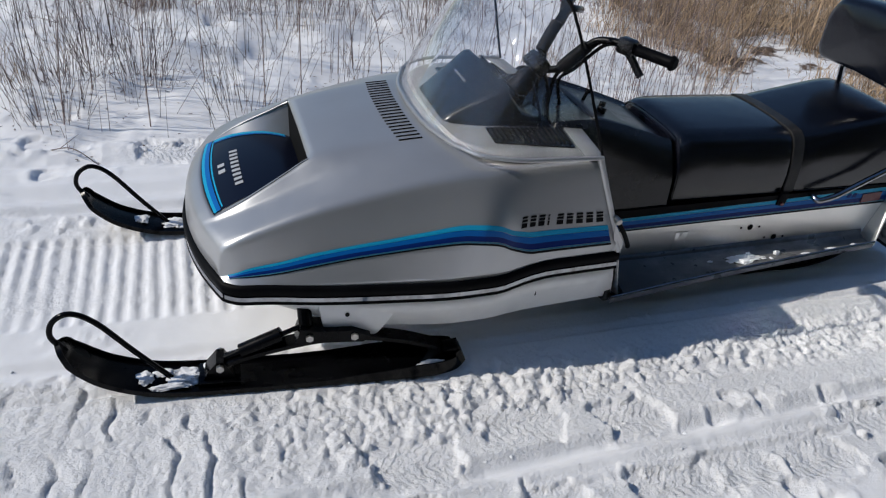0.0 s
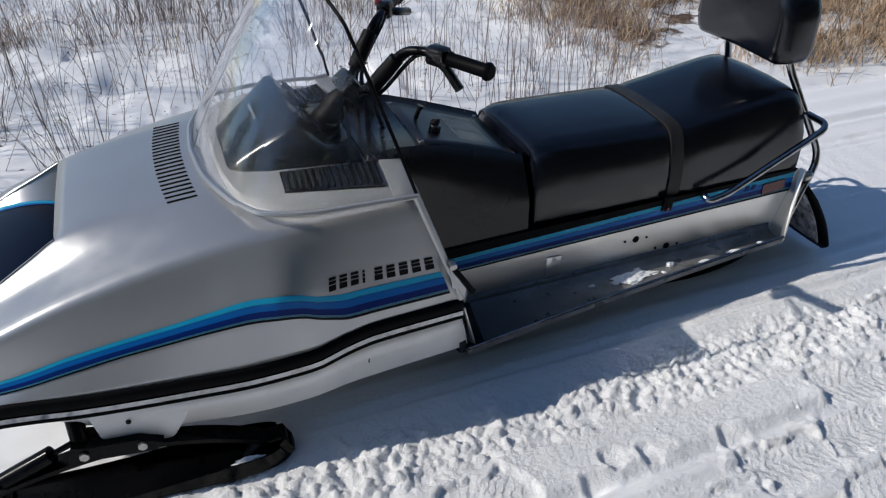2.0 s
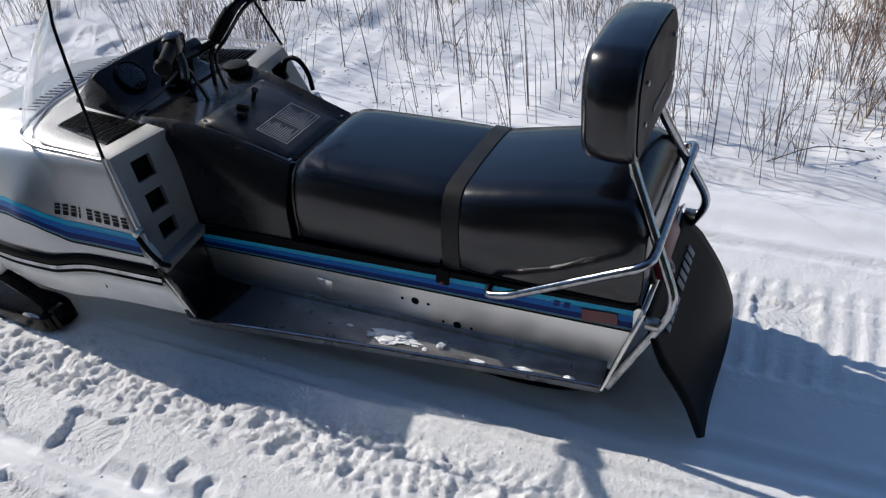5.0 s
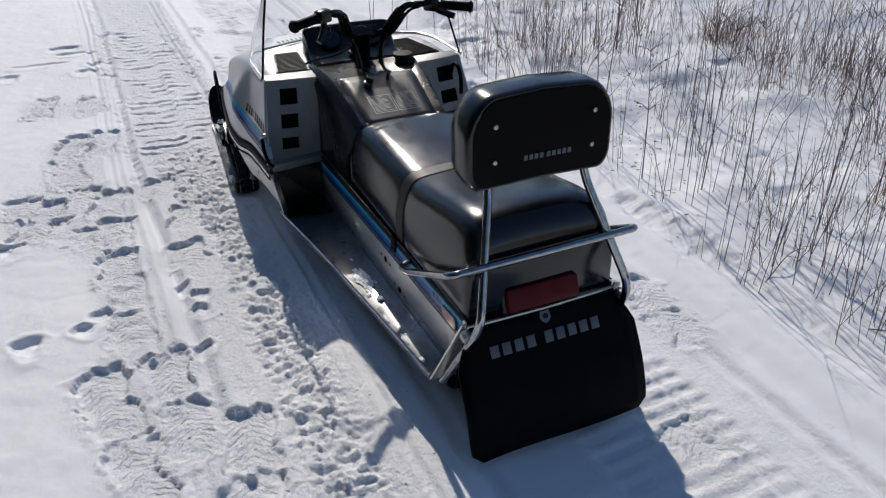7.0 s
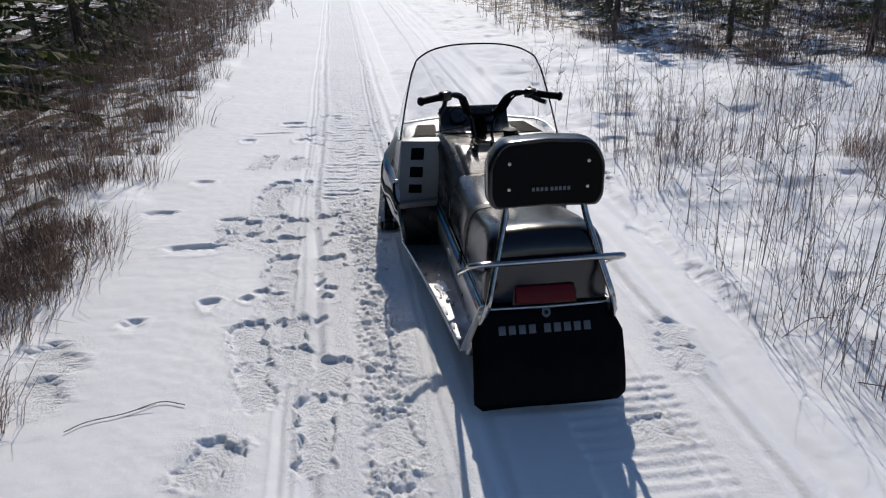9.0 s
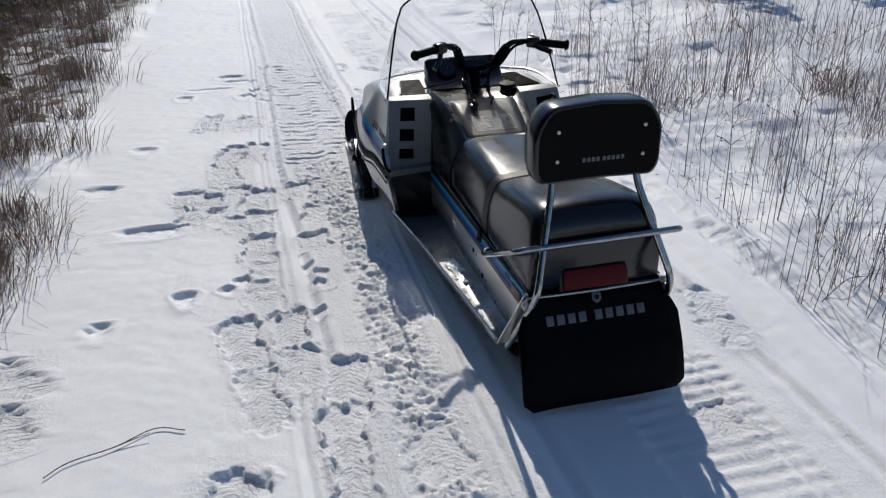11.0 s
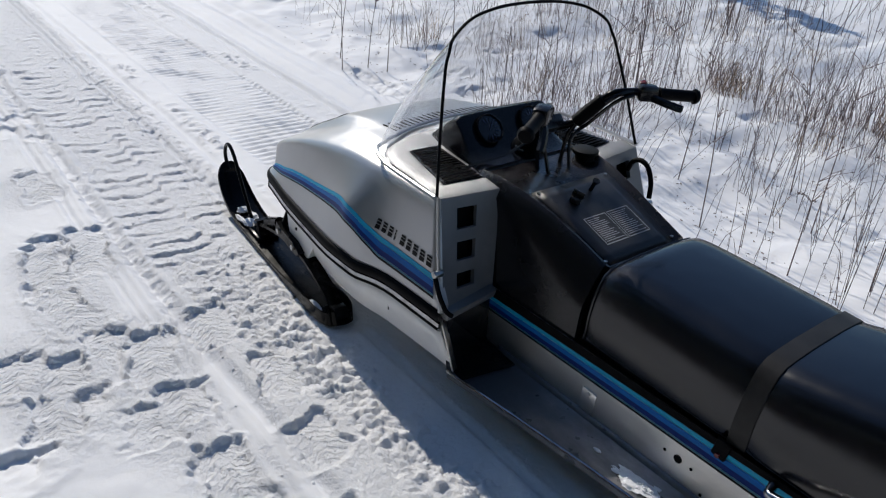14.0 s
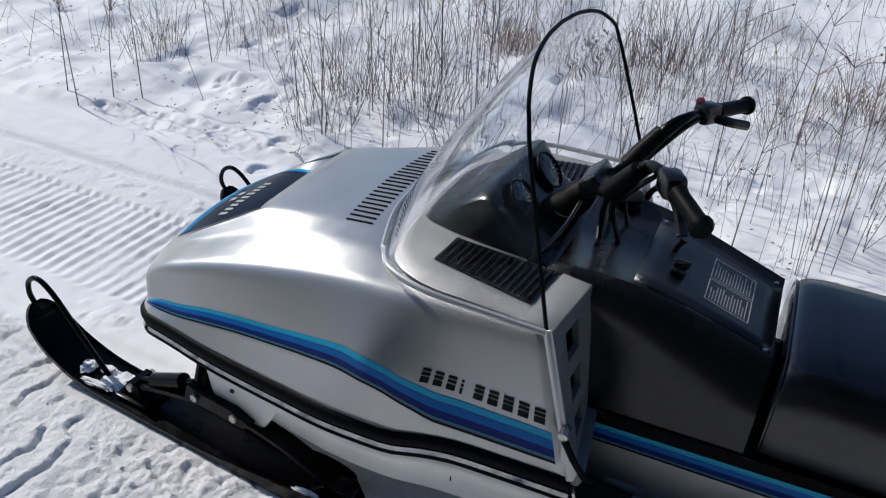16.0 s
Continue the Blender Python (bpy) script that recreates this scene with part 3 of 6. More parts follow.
gx = steps(-0.4, 2.95, 0.0066, 1.08, (-0.41, 320))
gx = np.concatenate([steps(-14.0, -8.5, 0.036, 1.08, (-320, -8.49))[:-1], np.arange(-8.47, -5.03, 0.032), np.arange(-5.0, -2.52, 0.0150), np.arange(-2.5, -0.415, 0.0100), gx[gx >= -0.4001]])
gv = steps(-0.30, 1.3, 0.0125, 1.055, (-0.31, 320))
gv = np.concatenate([steps(-1.42, -0.96, 0.0086, 1.01, (-320, -0.955), 1.06)[:-1], np.arange(-0.95, -0.305, 0.0066), gv[gv >= -0.3001]])
GX, GV = np.meshgrid(gx, gv, indexing="ij")
GZ = ground_height(GX.copy(), GV.copy())
nx, nv = GX.shape
ground_mesh = bpy.data.meshes.new("ground")
coords = np.stack([GX, GV + V0, GZ], -1).reshape(-1, 3)
ii = np.arange(nx * nv).reshape(nx, nv)
quads = np.stack([ii[:-1, :-1], ii[1:, :-1], ii[1:, 1:], ii[:-1, 1:]], -1).reshape(-1, 4)
ground_mesh.from_pydata(coords.tolist(), [], quads.tolist())
ground_mesh.attributes.new("litter", "FLOAT", "POINT").data.foreach_set("value", litter_mask(GX, GV).reshape(-1).astype(np.float32))
ground_mesh.attributes.new("trodden", "FLOAT", "POINT").data.foreach_set("value", trodden_mask(GX, GV).reshape(-1).astype(np.float32))
ground_mesh.attributes.new("sole", "FLOAT_VECTOR", "POINT").data.foreach_set("vector", sole_places(GX, GV).reshape(-1))
ground_mesh.materials.append(snow)
ground_mesh.shade_smooth()
ground = tagged(new("ground", ground_mesh), "snow-covered trail with track bars, boot prints and bare litter", "ground", kind="structure")


def height_at(x, v):
    i = min(max(int(np.searchsorted(gx, x)) - 1, 0), nx - 2)
    j = min(max(int(np.searchsorted(gv, v)) - 1, 0), nv - 2)
    a, b = (x - gx[i]) / (gx[i + 1] - gx[i]), (v - gv[j]) / (gv[j + 1] - gv[j])
    return float((GZ[i, j] * (1 - a) + GZ[i + 1, j] * a) * (1 - b) + (GZ[i, j + 1] * (1 - a) + GZ[i + 1, j + 1] * a) * b)


# crumbs of snow thrown up along the tracks
def snow_crumbs(count, seed):
    r = random.Random(seed)
    verts, faces = [], []
    shape = [(1, 0, 0), (-1, 0, 0), (0, 1, 0), (0, -1, 0), (0, 0, 1), (0.6, 0.6, 0.7), (-0.6, 0.5, 0.6), (0.5, -0.6, 0.6), (-0.6, -0.6, 0.5)]
    tris = [(4, 5, 6), (4, 6, 8), (4, 8, 7), (4, 7, 5), (5, 0, 2), (5, 2, 6), (6, 2, 1), (6, 1, 8), (8, 1, 3), (8, 3, 7), (7, 3, 0), (7, 0, 5)]
    for _ in range(count):
        x = r.uniform(-2.6, 3.2)
        pick = r.random()
        v = r.gauss(-0.38, 0.06) if pick < 0.3 else r.gauss(-0.82, 0.06) if pick < 0.6 else r.uniform(-0.85, -0.3)
        s = 0.002 + 0.006 * r.random() ** 4.0
        a = r.uniform(0, 6.283)
        z = height_at(x, v) - 0.25 * s
        k = len(verts)
        for px, py, pz in shape:
            j = s * r.uniform(0.65, 1.3)
            verts.append((x + (px * math.cos(a) - py * math.sin(a)) * j, v + V0 + (px * math.sin(a) + py * math.cos(a)) * j, z + pz * j))
        faces.extend([(k + p, k + q, k + w) for p, q, w in tris])
    ob = mesh_ob("snow_crumbs", verts, faces, loose_snow, None, "", True)
    return tagged(ob, "loose crumbs of snow along the tracks", "snow", kind="stuff")


snow_crumbs(500, 17)


# ---------------------------------------------------------------- snowmobile
sled = tagged(new("snowmobile"), "silver vintage snowmobile with blue stripes and black seat parked on snow", "snowmobile")
sled.location = (0, V0, 0)

# hood: half outline from the middle line down to the rim, as curves along x
Z_TOP = curve1([(0, 0.345), (0.003, 0.385), (0.008, 0.412), (0.02, 0.430), (0.05, 0.450), (0.2, 0.535), (0.315, 0.600), (0.45, 0.630), (0.6, 0.650), (0.67, 0.654), (0.74, 0.640), (1.09, 0.630)])
V_SCOOP = curve1([(0, 0.19), (0.05, 0.224), (0.12, 0.235), (0.19, 0.228), (0.27, 0.212), (0.315, 0.205), (0.5, 0.208), (1.09, 0.22)])
Z_SCOOP = curve1([(0, 0.345), (0.003, 0.384), (0.008, 0.410), (0.02, 0.427), (0.05, 0.447), (0.12, 0.488), (0.19, 0.526), (0.27, 0.568), (0.315, 0.594), (0.45, 0.626), (0.6, 0.644), (0.67, 0.648), (0.74, 0.638), (1.09, 0.628)])
V_RIDGE = curve1([(0, 0.215), (0.05, 0.246), (0.12, 0.258), (0.2, 0.262), (0.3, 0.262), (0.5, 0.272), (0.6, 0.285), (1.09, 0.32)])
Z_RIDGE = curve1([(0, 0.344), (0.003, 0.382), (0.008, 0.409), (0.02, 0.425), (0.05, 0.442), (0.12, 0.474), (0.2, 0.506), (0.3, 0.546), (0.38, 0.580), (0.47, 0.608), (0.6, 0.632), (0.7, 0.640), (1.09, 0.634)])
V_SHOULDER = curve1([(0, 0.332), (0.008, 0.346), (0.05, 0.356), (0.1, 0.361), (0.3, 0.370), (0.5, 0.379), (0.7, 0.384), (1.09, 0.394)])
Z_SHOULDER = curve1([(0, 0.342), (0.003, 0.375), (0.008, 0.403), (0.02, 0.420), (0.05, 0.440), (0.1, 0.461), (0.2, 0.492), (0.3, 0.523), (0.4, 0.550), (0.5, 0.575), (0.6, 0.596), (0.7, 0.612), (0.8, 0.621), (0.9, 0.626), (1.09, 0.634)])
V_STRIPE = curve1([(0, 0.350), (0.05, 0.372), (0.1, 0.378), (0.2, 0.390), (0.3, 0.400), (0.4, 0.410), (0.5, 0.421), (0.6, 0.434), (0.7, 0.452), (0.76, 0.465), (0.80, 0.460), (0.86, 0.440), (0.95, 0.430), (1.09, 0.428)])
Z_STRIPE = curve1([(0, 0.339), (0.05, 0.360), (0.1, 0.375), (0.2, 0.394), (0.3, 0.418), (0.4, 0.438), (0.5, 0.456), (0.6, 0.477), (0.7, 0.498), (0.75, 0.500), (0.79, 0.492), (0.845, 0.462), (0.9, 0.448), (1.09, 0.446)])
V_LOW = curve1([(0, 0.362), (0.05, 0.382), (0.1, 0.389), (0.2, 0.404), (0.3, 0.415), (0.4, 0.425), (0.5, 0.436), (0.6, 0.449), (0.7, 0.463), (0.76, 0.472), (0.80, 0.468), (0.86, 0.452), (1.09, 0.438)])
Z_LOW = curve1([(0, 0.337), (0.05, 0.352), (0.1, 0.355), (0.2, 0.368), (0.3, 0.386), (0.4, 0.405), (0.5, 0.420), (0.6, 0.435), (0.7, 0.445), (0.75, 0.444), (0.79, 0.436), (0.847, 0.404), (0.9, 0.386), (1.09, 0.386)])
V_RIM = curve1([(0, 0.372), (0.02, 0.388), (0.05, 0.400), (0.1, 0.408), (0.2, 0.421), (0.37, 0.445), (0.52, 0.461), (0.68, 0.474), (0.8, 0.470), (0.9, 0.452), (1.09, 0.435)])
Z_RIM = curve1([(0, 0.333), (0.15, 0.340), (0.36, 0.337), (0.68, 0.335), (0.8, 0.335), (0.88, 0.347), (0.945, 0.356), (1.09, 0.356)])
HOOD_CURVES = [(V_SCOOP, Z_SCOOP), (V_RIDGE, Z_RIDGE), (V_SHOULDER, Z_SHOULDER), (V_STRIPE, Z_STRIPE), (V_LOW, Z_LOW), (V_RIM, Z_RIM)]
SPAN = 7


def hood_half(s):
    pts = [(0.0, Z_TOP(s), 0.0)] + [(v(s), z(s), 0.0) for v, z in HOOD_CURVES]
    line = []
    for a, b in zip(pts[:-1], pts[1:]):
        line += [(a[0] + (b[0] - a[0]) * k / SPAN, a[1] + (b[1] - a[1]) * k / SPAN) for k in range(SPAN)]
    line.append((pts[-1][0], pts[-1][1]))
    for _ in range(1):
        ext = [(-line[1][0], line[1][1])] + line
        line = [((ext[i][0] + 2 * ext[i + 1][0] + ext[i + 2][0]) / 4 if i else 0.0, (ext[i][1] + 2 * ext[i + 1][1] + ext[i + 2][1]) / 4) for i in range(len(line) - 1)] + [line[-1]]
    return line


def hood_place(s, v, z):
    """From a station along the hood and a point of its outline to the machine's space."""
    a = abs(v)
    x = s + (0.61 * a * a - 0.013) * max(0.0, 1 - s / 0.3) ** 1.5
    rear = max(0.0, (s - 0.80) / 0.29)
    x += rear * rear * (0.645 - z) / 0.285 * 0.10
    return Vector((x, v, z))


def hood_side(s, z, lift=0.0, sign=-1):
    """A point of the hood's flank at that height, lifted off it."""
    half = hood_half(s)[3 * SPAN - 2:]
    zs, vs = [q[1] for q in half][::-1], [q[0] for q in half][::-1]
    v = float(np.interp(z, zs, vs))
    slope = (float(np.interp(z + 0.01, zs, vs)) - float(np.interp(z - 0.01, zs, vs))) / 0.02
    n = Vector((0, 1, -slope)).normalized()
    p = hood_place(s, v, z)
    return Vector((p.x, sign * (v + lift * n.y), z + lift * n.z))


stations = sorted(set([0.0, 0.003, 0.006, 0.010, 0.014, 0.02, 0.03, 0.04, 0.05, 0.315] + [round(0.05 + 0.0265 * k, 4) for k in range(1, 10)] + [0.34 + 0.0268 * k for k in range(29)]))
stations[-1] = 1.09
bm = bmesh.new()
grid = []
for s in stations:
    half = hood_half(s)
    row = [(-v, z) for v, z in half[::-1]] + half[1:]
    grid.append([bm.verts.new(hood_place(s, v, z)) for v, z in row])
mid = len(grid[0]) // 2
i0, i1 = stations.index(0.05), stations.index(0.315)
for i in range(len(grid) - 1):
    for j in range(len(grid[0]) - 1):
        if i0 <= i < i1 and mid - SPAN <= j < mid + SPAN:
            continue
        bm.faces.new((grid[i][j], grid[i + 1][j], grid[i + 1][j + 1], grid[i][j + 1]))
hood = part("hood", bm, silver, sled, "brushed silver fibreglass hood with shallow scoop")
hood.data.set_sharp_from_angle(angle=radians(60))
thicken(hood, 0.005)

# scoop in the hood: sloping floor, side walls, dark mouth
SCOOP_DROP = curve1([(0.05, 0.002), (0.12, 0.010), (0.2, 0.036), (0.315, 0.112)])
W_FLOOR = curve1([(0.05, 0.221), (0.18, 0.197), (0.315, 0.168)])


def scoop_floor(s, w, lift=0.0):
    v = w * W_FLOOR(s)
    p = hood_place(s, v, 0)
    return Vector((p.x, v, Z_TOP(s) - SCOOP_DROP(s) + 0.008 * (1 - w * w) + lift))


ss = [0.05 + 0.265 * k / 12 for k in range(13)]
ww = [-1 + k / 8 for k in range(17)]
bm = bmesh.new()
loft(bm, [[scoop_floor(s, w) for w in ww] for s in ss])
panel = part("scoop_panel", bm, panel_navy, sled, "dark navy recessed panel with blue border")
for sign in (-1, 1):
    bm = bmesh.new()
    loft(bm, [[hood_place(s, sign * V_SCOOP(s), Z_SCOOP(s)), scoop_floor(s, sign) + Vector((0, 0, -0.002))] for s in ss])
    part("scoop_wall", bm, silver, hood)
bm = bmesh.new()
loft(bm, [[hood_place(0.315, w * 0.205, Z_SCOOP(0.315) + (1 - abs(w)) * 0.003), hood_place(0.315, w * 0.205, Z_TOP(0.315) - 0.125)] for w in ww])
part("scoop_mouth", bm, dark_void, sled)


def floor_band(name, s0, s1, w0, w1, material):
    bm = bmesh.new()
    loft(bm, [[scoop_floor(s0 + (s1 - s0) * i / 10, w0 + (w1 - w0) * j / 10, 0.0015) for j in range(11)] for i in range(11)])
    part(name, bm, material, panel)


floor_band("border_stripe", 0.052, 0.060, -0.98, 0.98, cyan)
floor_band("border_stripe", 0.060, 0.072, -0.98, 0.98, blue)
floor_band("border_stripe", 0.076, 0.080, -0.95, 0.92, cyan)
for w0, w1, m in ((0.90, 0.98, cyan), (0.85, 0.895, blue)):
    floor_band("border_stripe", 0.078, 0.30, w0, w1, m)
# lettering on the panel as plain blocks
for row, (s0, s1, w0, w1, count) in enumerate(((0.128, 0.150, -0.66, 0.40, 9), (0.094, 0.112, -0.22, 0.12, 2))):
    for k in range(count):
        a = w0 + (w1 - w0) * k / count
        floor_band("letter_block", s0, s1, a, a + (w1 - w0) / count * 0.55, white_ink)

# stripes along both flanks
BANDS = [(0.0, 0.23, cyan), (0.245, 0.53, blue), (0.53, 0.80, navy), (0.81, 0.88, teal), (0.89, 1.0, black_tape)]
for sign in (-1, 1):
    for a, b, m in BANDS:
        bm = bmesh.new()
        rows = []
        for k in range(70):
            s = 0.022 + (1.075 - 0.022) * k / 69
            hi, lo = Z_STRIPE(s), Z_LOW(s) - 0.002
            rows.append([hood_side(s, hi + (lo - hi) * (a + (b - a) * t), 0.0015, sign) for t in (0, 0.5, 1)])
        loft(bm, rows)
        part("stripe", bm, m, hood)
    # worn mark as a row of plain split blocks
    for k in range(9):
        s0 = 0.862 + k * 0.0238
        width = 0.006 if k == 3 else 0.0195
        dz = -0.007 * (s0 - 0.82) / 0.2
        for t0, t1, u0, u1 in ((0.0, 0.42, 0.0, 0.82), (0.50, 0.72, 0.0, 0.82), (0.80, 1.0, 0.0, 0.82)):
            bm = bmesh.new()
            loft(bm, [[hood_side(s0 + width * (u0 + (u1 - u0) * u) + 0.004 * (t - 0.5), 0.466 + dz + 0.031 * t, 0.0015, sign) for t in (t0, t1)] for u in (0, 0.5, 1)])
            part("letter_block", bm, black_tape, hood)

# louvre slits near the windscreen: dark slots with a raised lip
slit = bmesh.new()
outline = [(0.031 * math.copysign(1, c) + 0.003 * c, 0.0026 * d, 0) for c, d in ((1, 0), (0.7, 0.8), (0.2, 1), (-0.2, 1), (-0.7, 0.8), (-1, 0), (-0.7, -0.8), (-0.2, -1), (0.2, -1), (0.7, -0.8))]
prism(slit, outline, (0, 0, 0.002))
bmesh.ops.recalc_face_normals(slit, faces=slit.faces)
slit_mesh = bpy.data.meshes.new("louvre_slit")
slit.to_mesh(slit_mesh)
slit.free()
slit_mesh.materials.append(dark_void)
for k in range(22):
    v = -0.214 + 0.428 * k / 21
    s = 0.606 - 0.012 * (1 - (v / 0.2) ** 2) - 0.012
    half = hood_half(s)
    vs, zs = [q[0] for q in half], [q[1] for q in half]
    z = float(np.interp(abs(v), vs, zs))
    lean = math.degrees(math.atan2(float(np.interp(abs(v) + 0.01, vs, zs)) - float(np.interp(max(abs(v) - 0.01, 0), vs, zs)), 0.02)) * (1 if v > 0 else -1)
    climb = math.degrees(math.atan2(Z_TOP(s + 0.02) - Z_TOP(s - 0.02), 0.04))
    ob = new("louvre_slit", slit_mesh)
    ob.parent = hood
    ob.matrix_basis = pose(s, v, z - 0.0004, lean, -climb, 0)

# rim: black rubber strip with a bright bead, then the belly pan
rim_half = [hood_place(s, V_RIM(s), Z_RIM(s)) for s in stations[::-1]]
front = [Vector((0.61 * v * v - 0.013, v, 0.333)) for v in np.linspace(0.34, 0.0, 9)]
rim_right = rim_half + front
RIM = [Vector((p.x, -p.y, p.z)) for p in rim_right] + [p.copy() for p in rim_right[::-1][1:]]


def rim_band(name, material, profile, label="", parent=None):
    """A strip along the rim; profile: (outward, up) points."""
    bm = bmesh.new()
    rows = []
    for i, p in enumerate(RIM):
        t = RIM[min(i + 1, len(RIM) - 1)] - RIM[max(i - 1, 0)]
        n = Vector((-t.y, t.x, 0)).normalized()
        if n.dot(Vector((p.x - 0.6, p.y, 0))) < 0:
            n = -n
        rows.append([p + n * o + Vector((0, 0, u)) for o, u in profile])
    loft(bm, rows)
    return part(name, bm, material, parent or sled, label)


strip = rim_band("bumper_strip", rubber, [(-0.004, 0.002), (0.004, 0.0), (0.009, -0.006), (0.011, -0.016), (0.008, -0.028), (0.0, -0.032)], "black rubber rub strip")
rim_band("bead", chrome, [(0.0, -0.032), (0.007, -0.034), (0.008, -0.046), (0.001, -0.049)], "bright metal bead", strip)
rim_band("lower_strip", rubber, [(0.001, -0.049), (0.008, -0.050), (0.009, -0.056), (0.0, -0.060)], "", strip)

Z_BELLY = curve1([(0, 0.262), (0.1, 0.250), (0.3, 0.215), (0.5, 0.172), (0.8, 0.160), (1.3, 0.170)])
bm = bmesh.new()
rows = []
for i, p in enumerate(RIM):
    t = RIM[min(i + 1, len(RIM) - 1)] - RIM[max(i - 1, 0)]
    n = Vector((-t.y, t.x, 0)).normalized()
    if n.dot(Vector((p.x - 0.6, p.y, 0))) < 0:
        n = -n
    zb = Z_BELLY(p.x)
    top = p + Vector((0, 0, -0.058)) - n * 0.004
    low = Vector((p.x, p.y, zb)) - n * (0.035 + 0.06 * max(0, 1 - p.x / 0.3))
    low.x += 0.035 * max(0.0, (p.x - 0.9) / 0.29)
    row = [top, top.lerp(low, 0.45) + n * 0.004, top.lerp(low, 0.85) + n * 0.001, low]
    if p.x > 0.15:
        row.append(Vector((low.x, low.y * 0.5, zb - 0.004)))
    else:
        row.append(Vector((0.15 + 0.4 * p.x, low.y * 0.5, zb - 0.002)))
    rows.append(row)
loft(bm, rows)
pan = part("belly_pan", bm, pan_silver, sled, "scuffed pale silver belly pan")
thicken(pan, 0.004)
for sign in (-1, 1):
    bm = bmesh.new()
    prism(bm, [(0.305, sign * 0.436, 0.280), (0.545, sign * 0.446, 0.275), (0.500, sign * 0.446, 0.205), (0.474, sign * 0.444, 0.162), (0.452, sign * 0.442, 0.150), (0.364, sign * 0.438, 0.178), (0.320, sign * 0.436, 0.198)], (0, -sign * 0.10, 0.01))
    bmesh.ops.bevel(bm, geom=list(bm.edges), offset=0.006, segments=2, profile=0.5, affect="EDGES")
    part("pan_pocket", bm, pan_silver, pan)
    bm = bmesh.new()
    disc(bm, pose(0.385, sign * 0.438, 0.236, 90, 0, 0), 0.006, 0.008, 10)
    part("pan_screw", bm, black_paint, pan)
    # bright flange on the rear edge of the pan
    bm = bmesh.new()
    box(bm, look((1.214, sign * 0.415, 0.25), (1.235, sign * 0.405, 0.175)), (0.024, 0.006, 0.15), 0.002)
    part("pan_flange", bm, steel, pan)
    bm = bmesh.new()
    box(bm, pose(0.945, sign * 0.434, 0.235, 0, 0, 0), (0.003, 0.004, 0.022), 0.001)
    part("scratch", bm, black_tape, pan)

# windscreen
BASE = [(1.09, 0.400, 0.652), (0.97, 0.398, 0.654), (0.85, 0.394, 0.656), (0.764, 0.366, 0.657), (0.726, 0.328, 0.657), (0.690, 0.246, 0.657), (0.658, 0.140, 0.660), (0.646, 0.0, 0.664)]
TOP = [(1.09, 0.400, 0.652), (1.042, 0.366, 0.81), (0.998, 0.330, 0.950), (0.985, 0.312, 0.992), (0.973, 0.290, 1.028), (0.952, 0.215, 1.066), (0.938, 0.110, 1.084), (0.932, 0.0, 1.088)]
base_half, top_half = spline(BASE, 16), spline(TOP, 16)
mirror = lambda pts: [Vector((p.x, -p.y, p.z)) for p in pts] + [Vector(p) for p in pts[::-1][1:]]
base_line, top_line = mirror(base_half), mirror(top_half)
bm = bmesh.new()
rows = []
for b, t in zip(base_line, top_line):
    belly = Vector((-0.022, 0.006 * b.y / 0.4, 0))
    rows.append([b.lerp(t, k / 24) + belly * (4 * (k / 24) * (1 - k / 24)) * min(1, (t - b).length / 0.3) ** 2 for k in range(25)])
loft(bm, rows)
bmesh.ops.remove_doubles(bm, verts=bm.verts, dist=0.0004)
screen = part("windscreen", bm, clear, sled, "clear curved acrylic windscreen")
thicken(screen, 0.003)
screen.modifiers[-1].use_rim = False
screen.visible_shadow = False
bm = bmesh.new()
tube(bm, top_line, 0.0042, 8)
part("edge_trim", bm, rubber, screen, "black rubber edge trim")
bm = bmesh.new()
tube(bm, [p + Vector((-0.006 if abs(p.y) < 0.3 else 0, 0.006 * (1 if p.y > 0 else -1), -0.002)) for p in base_line], 0.0065, 8)
part("base_bead", bm, silver, screen, "silver moulding along the foot")

# grey pad under the screen, grilles
inner_half = spline([(1.088, 0.362, 0.647), (0.95, 0.354, 0.650), (0.85, 0.350, 0.652), (0.768, 0.318, 0.652), (0.722, 0.256, 0.653), (0.698, 0.13, 0.655), (0.690, 0.0, 0.656)], 6)
inner = mirror(inner_half)
bm = bmesh.new()
lower = [p + (Vector((0.9, 0, p.z)) - p) * -0.05 + Vector((0, 0, -0.010)) for p in inner]
rows = [lower, inner]
for f in (0.9, 0.6, 0.3):
    rows.append([Vector((p.x, p.y * f, p.z + 0.002 * (1 - f))) for p in inner])
rows.append([Vector((p.x, 0, p.z + 0.002)) for p in inner])
loft(bm, rows)
bmesh.ops.remove_doubles(bm, verts=bm.verts, dist=0.0005)
pad = part("cowl_pad", bm, pad_grey, sled, "light grey moulded pad under the windscreen")
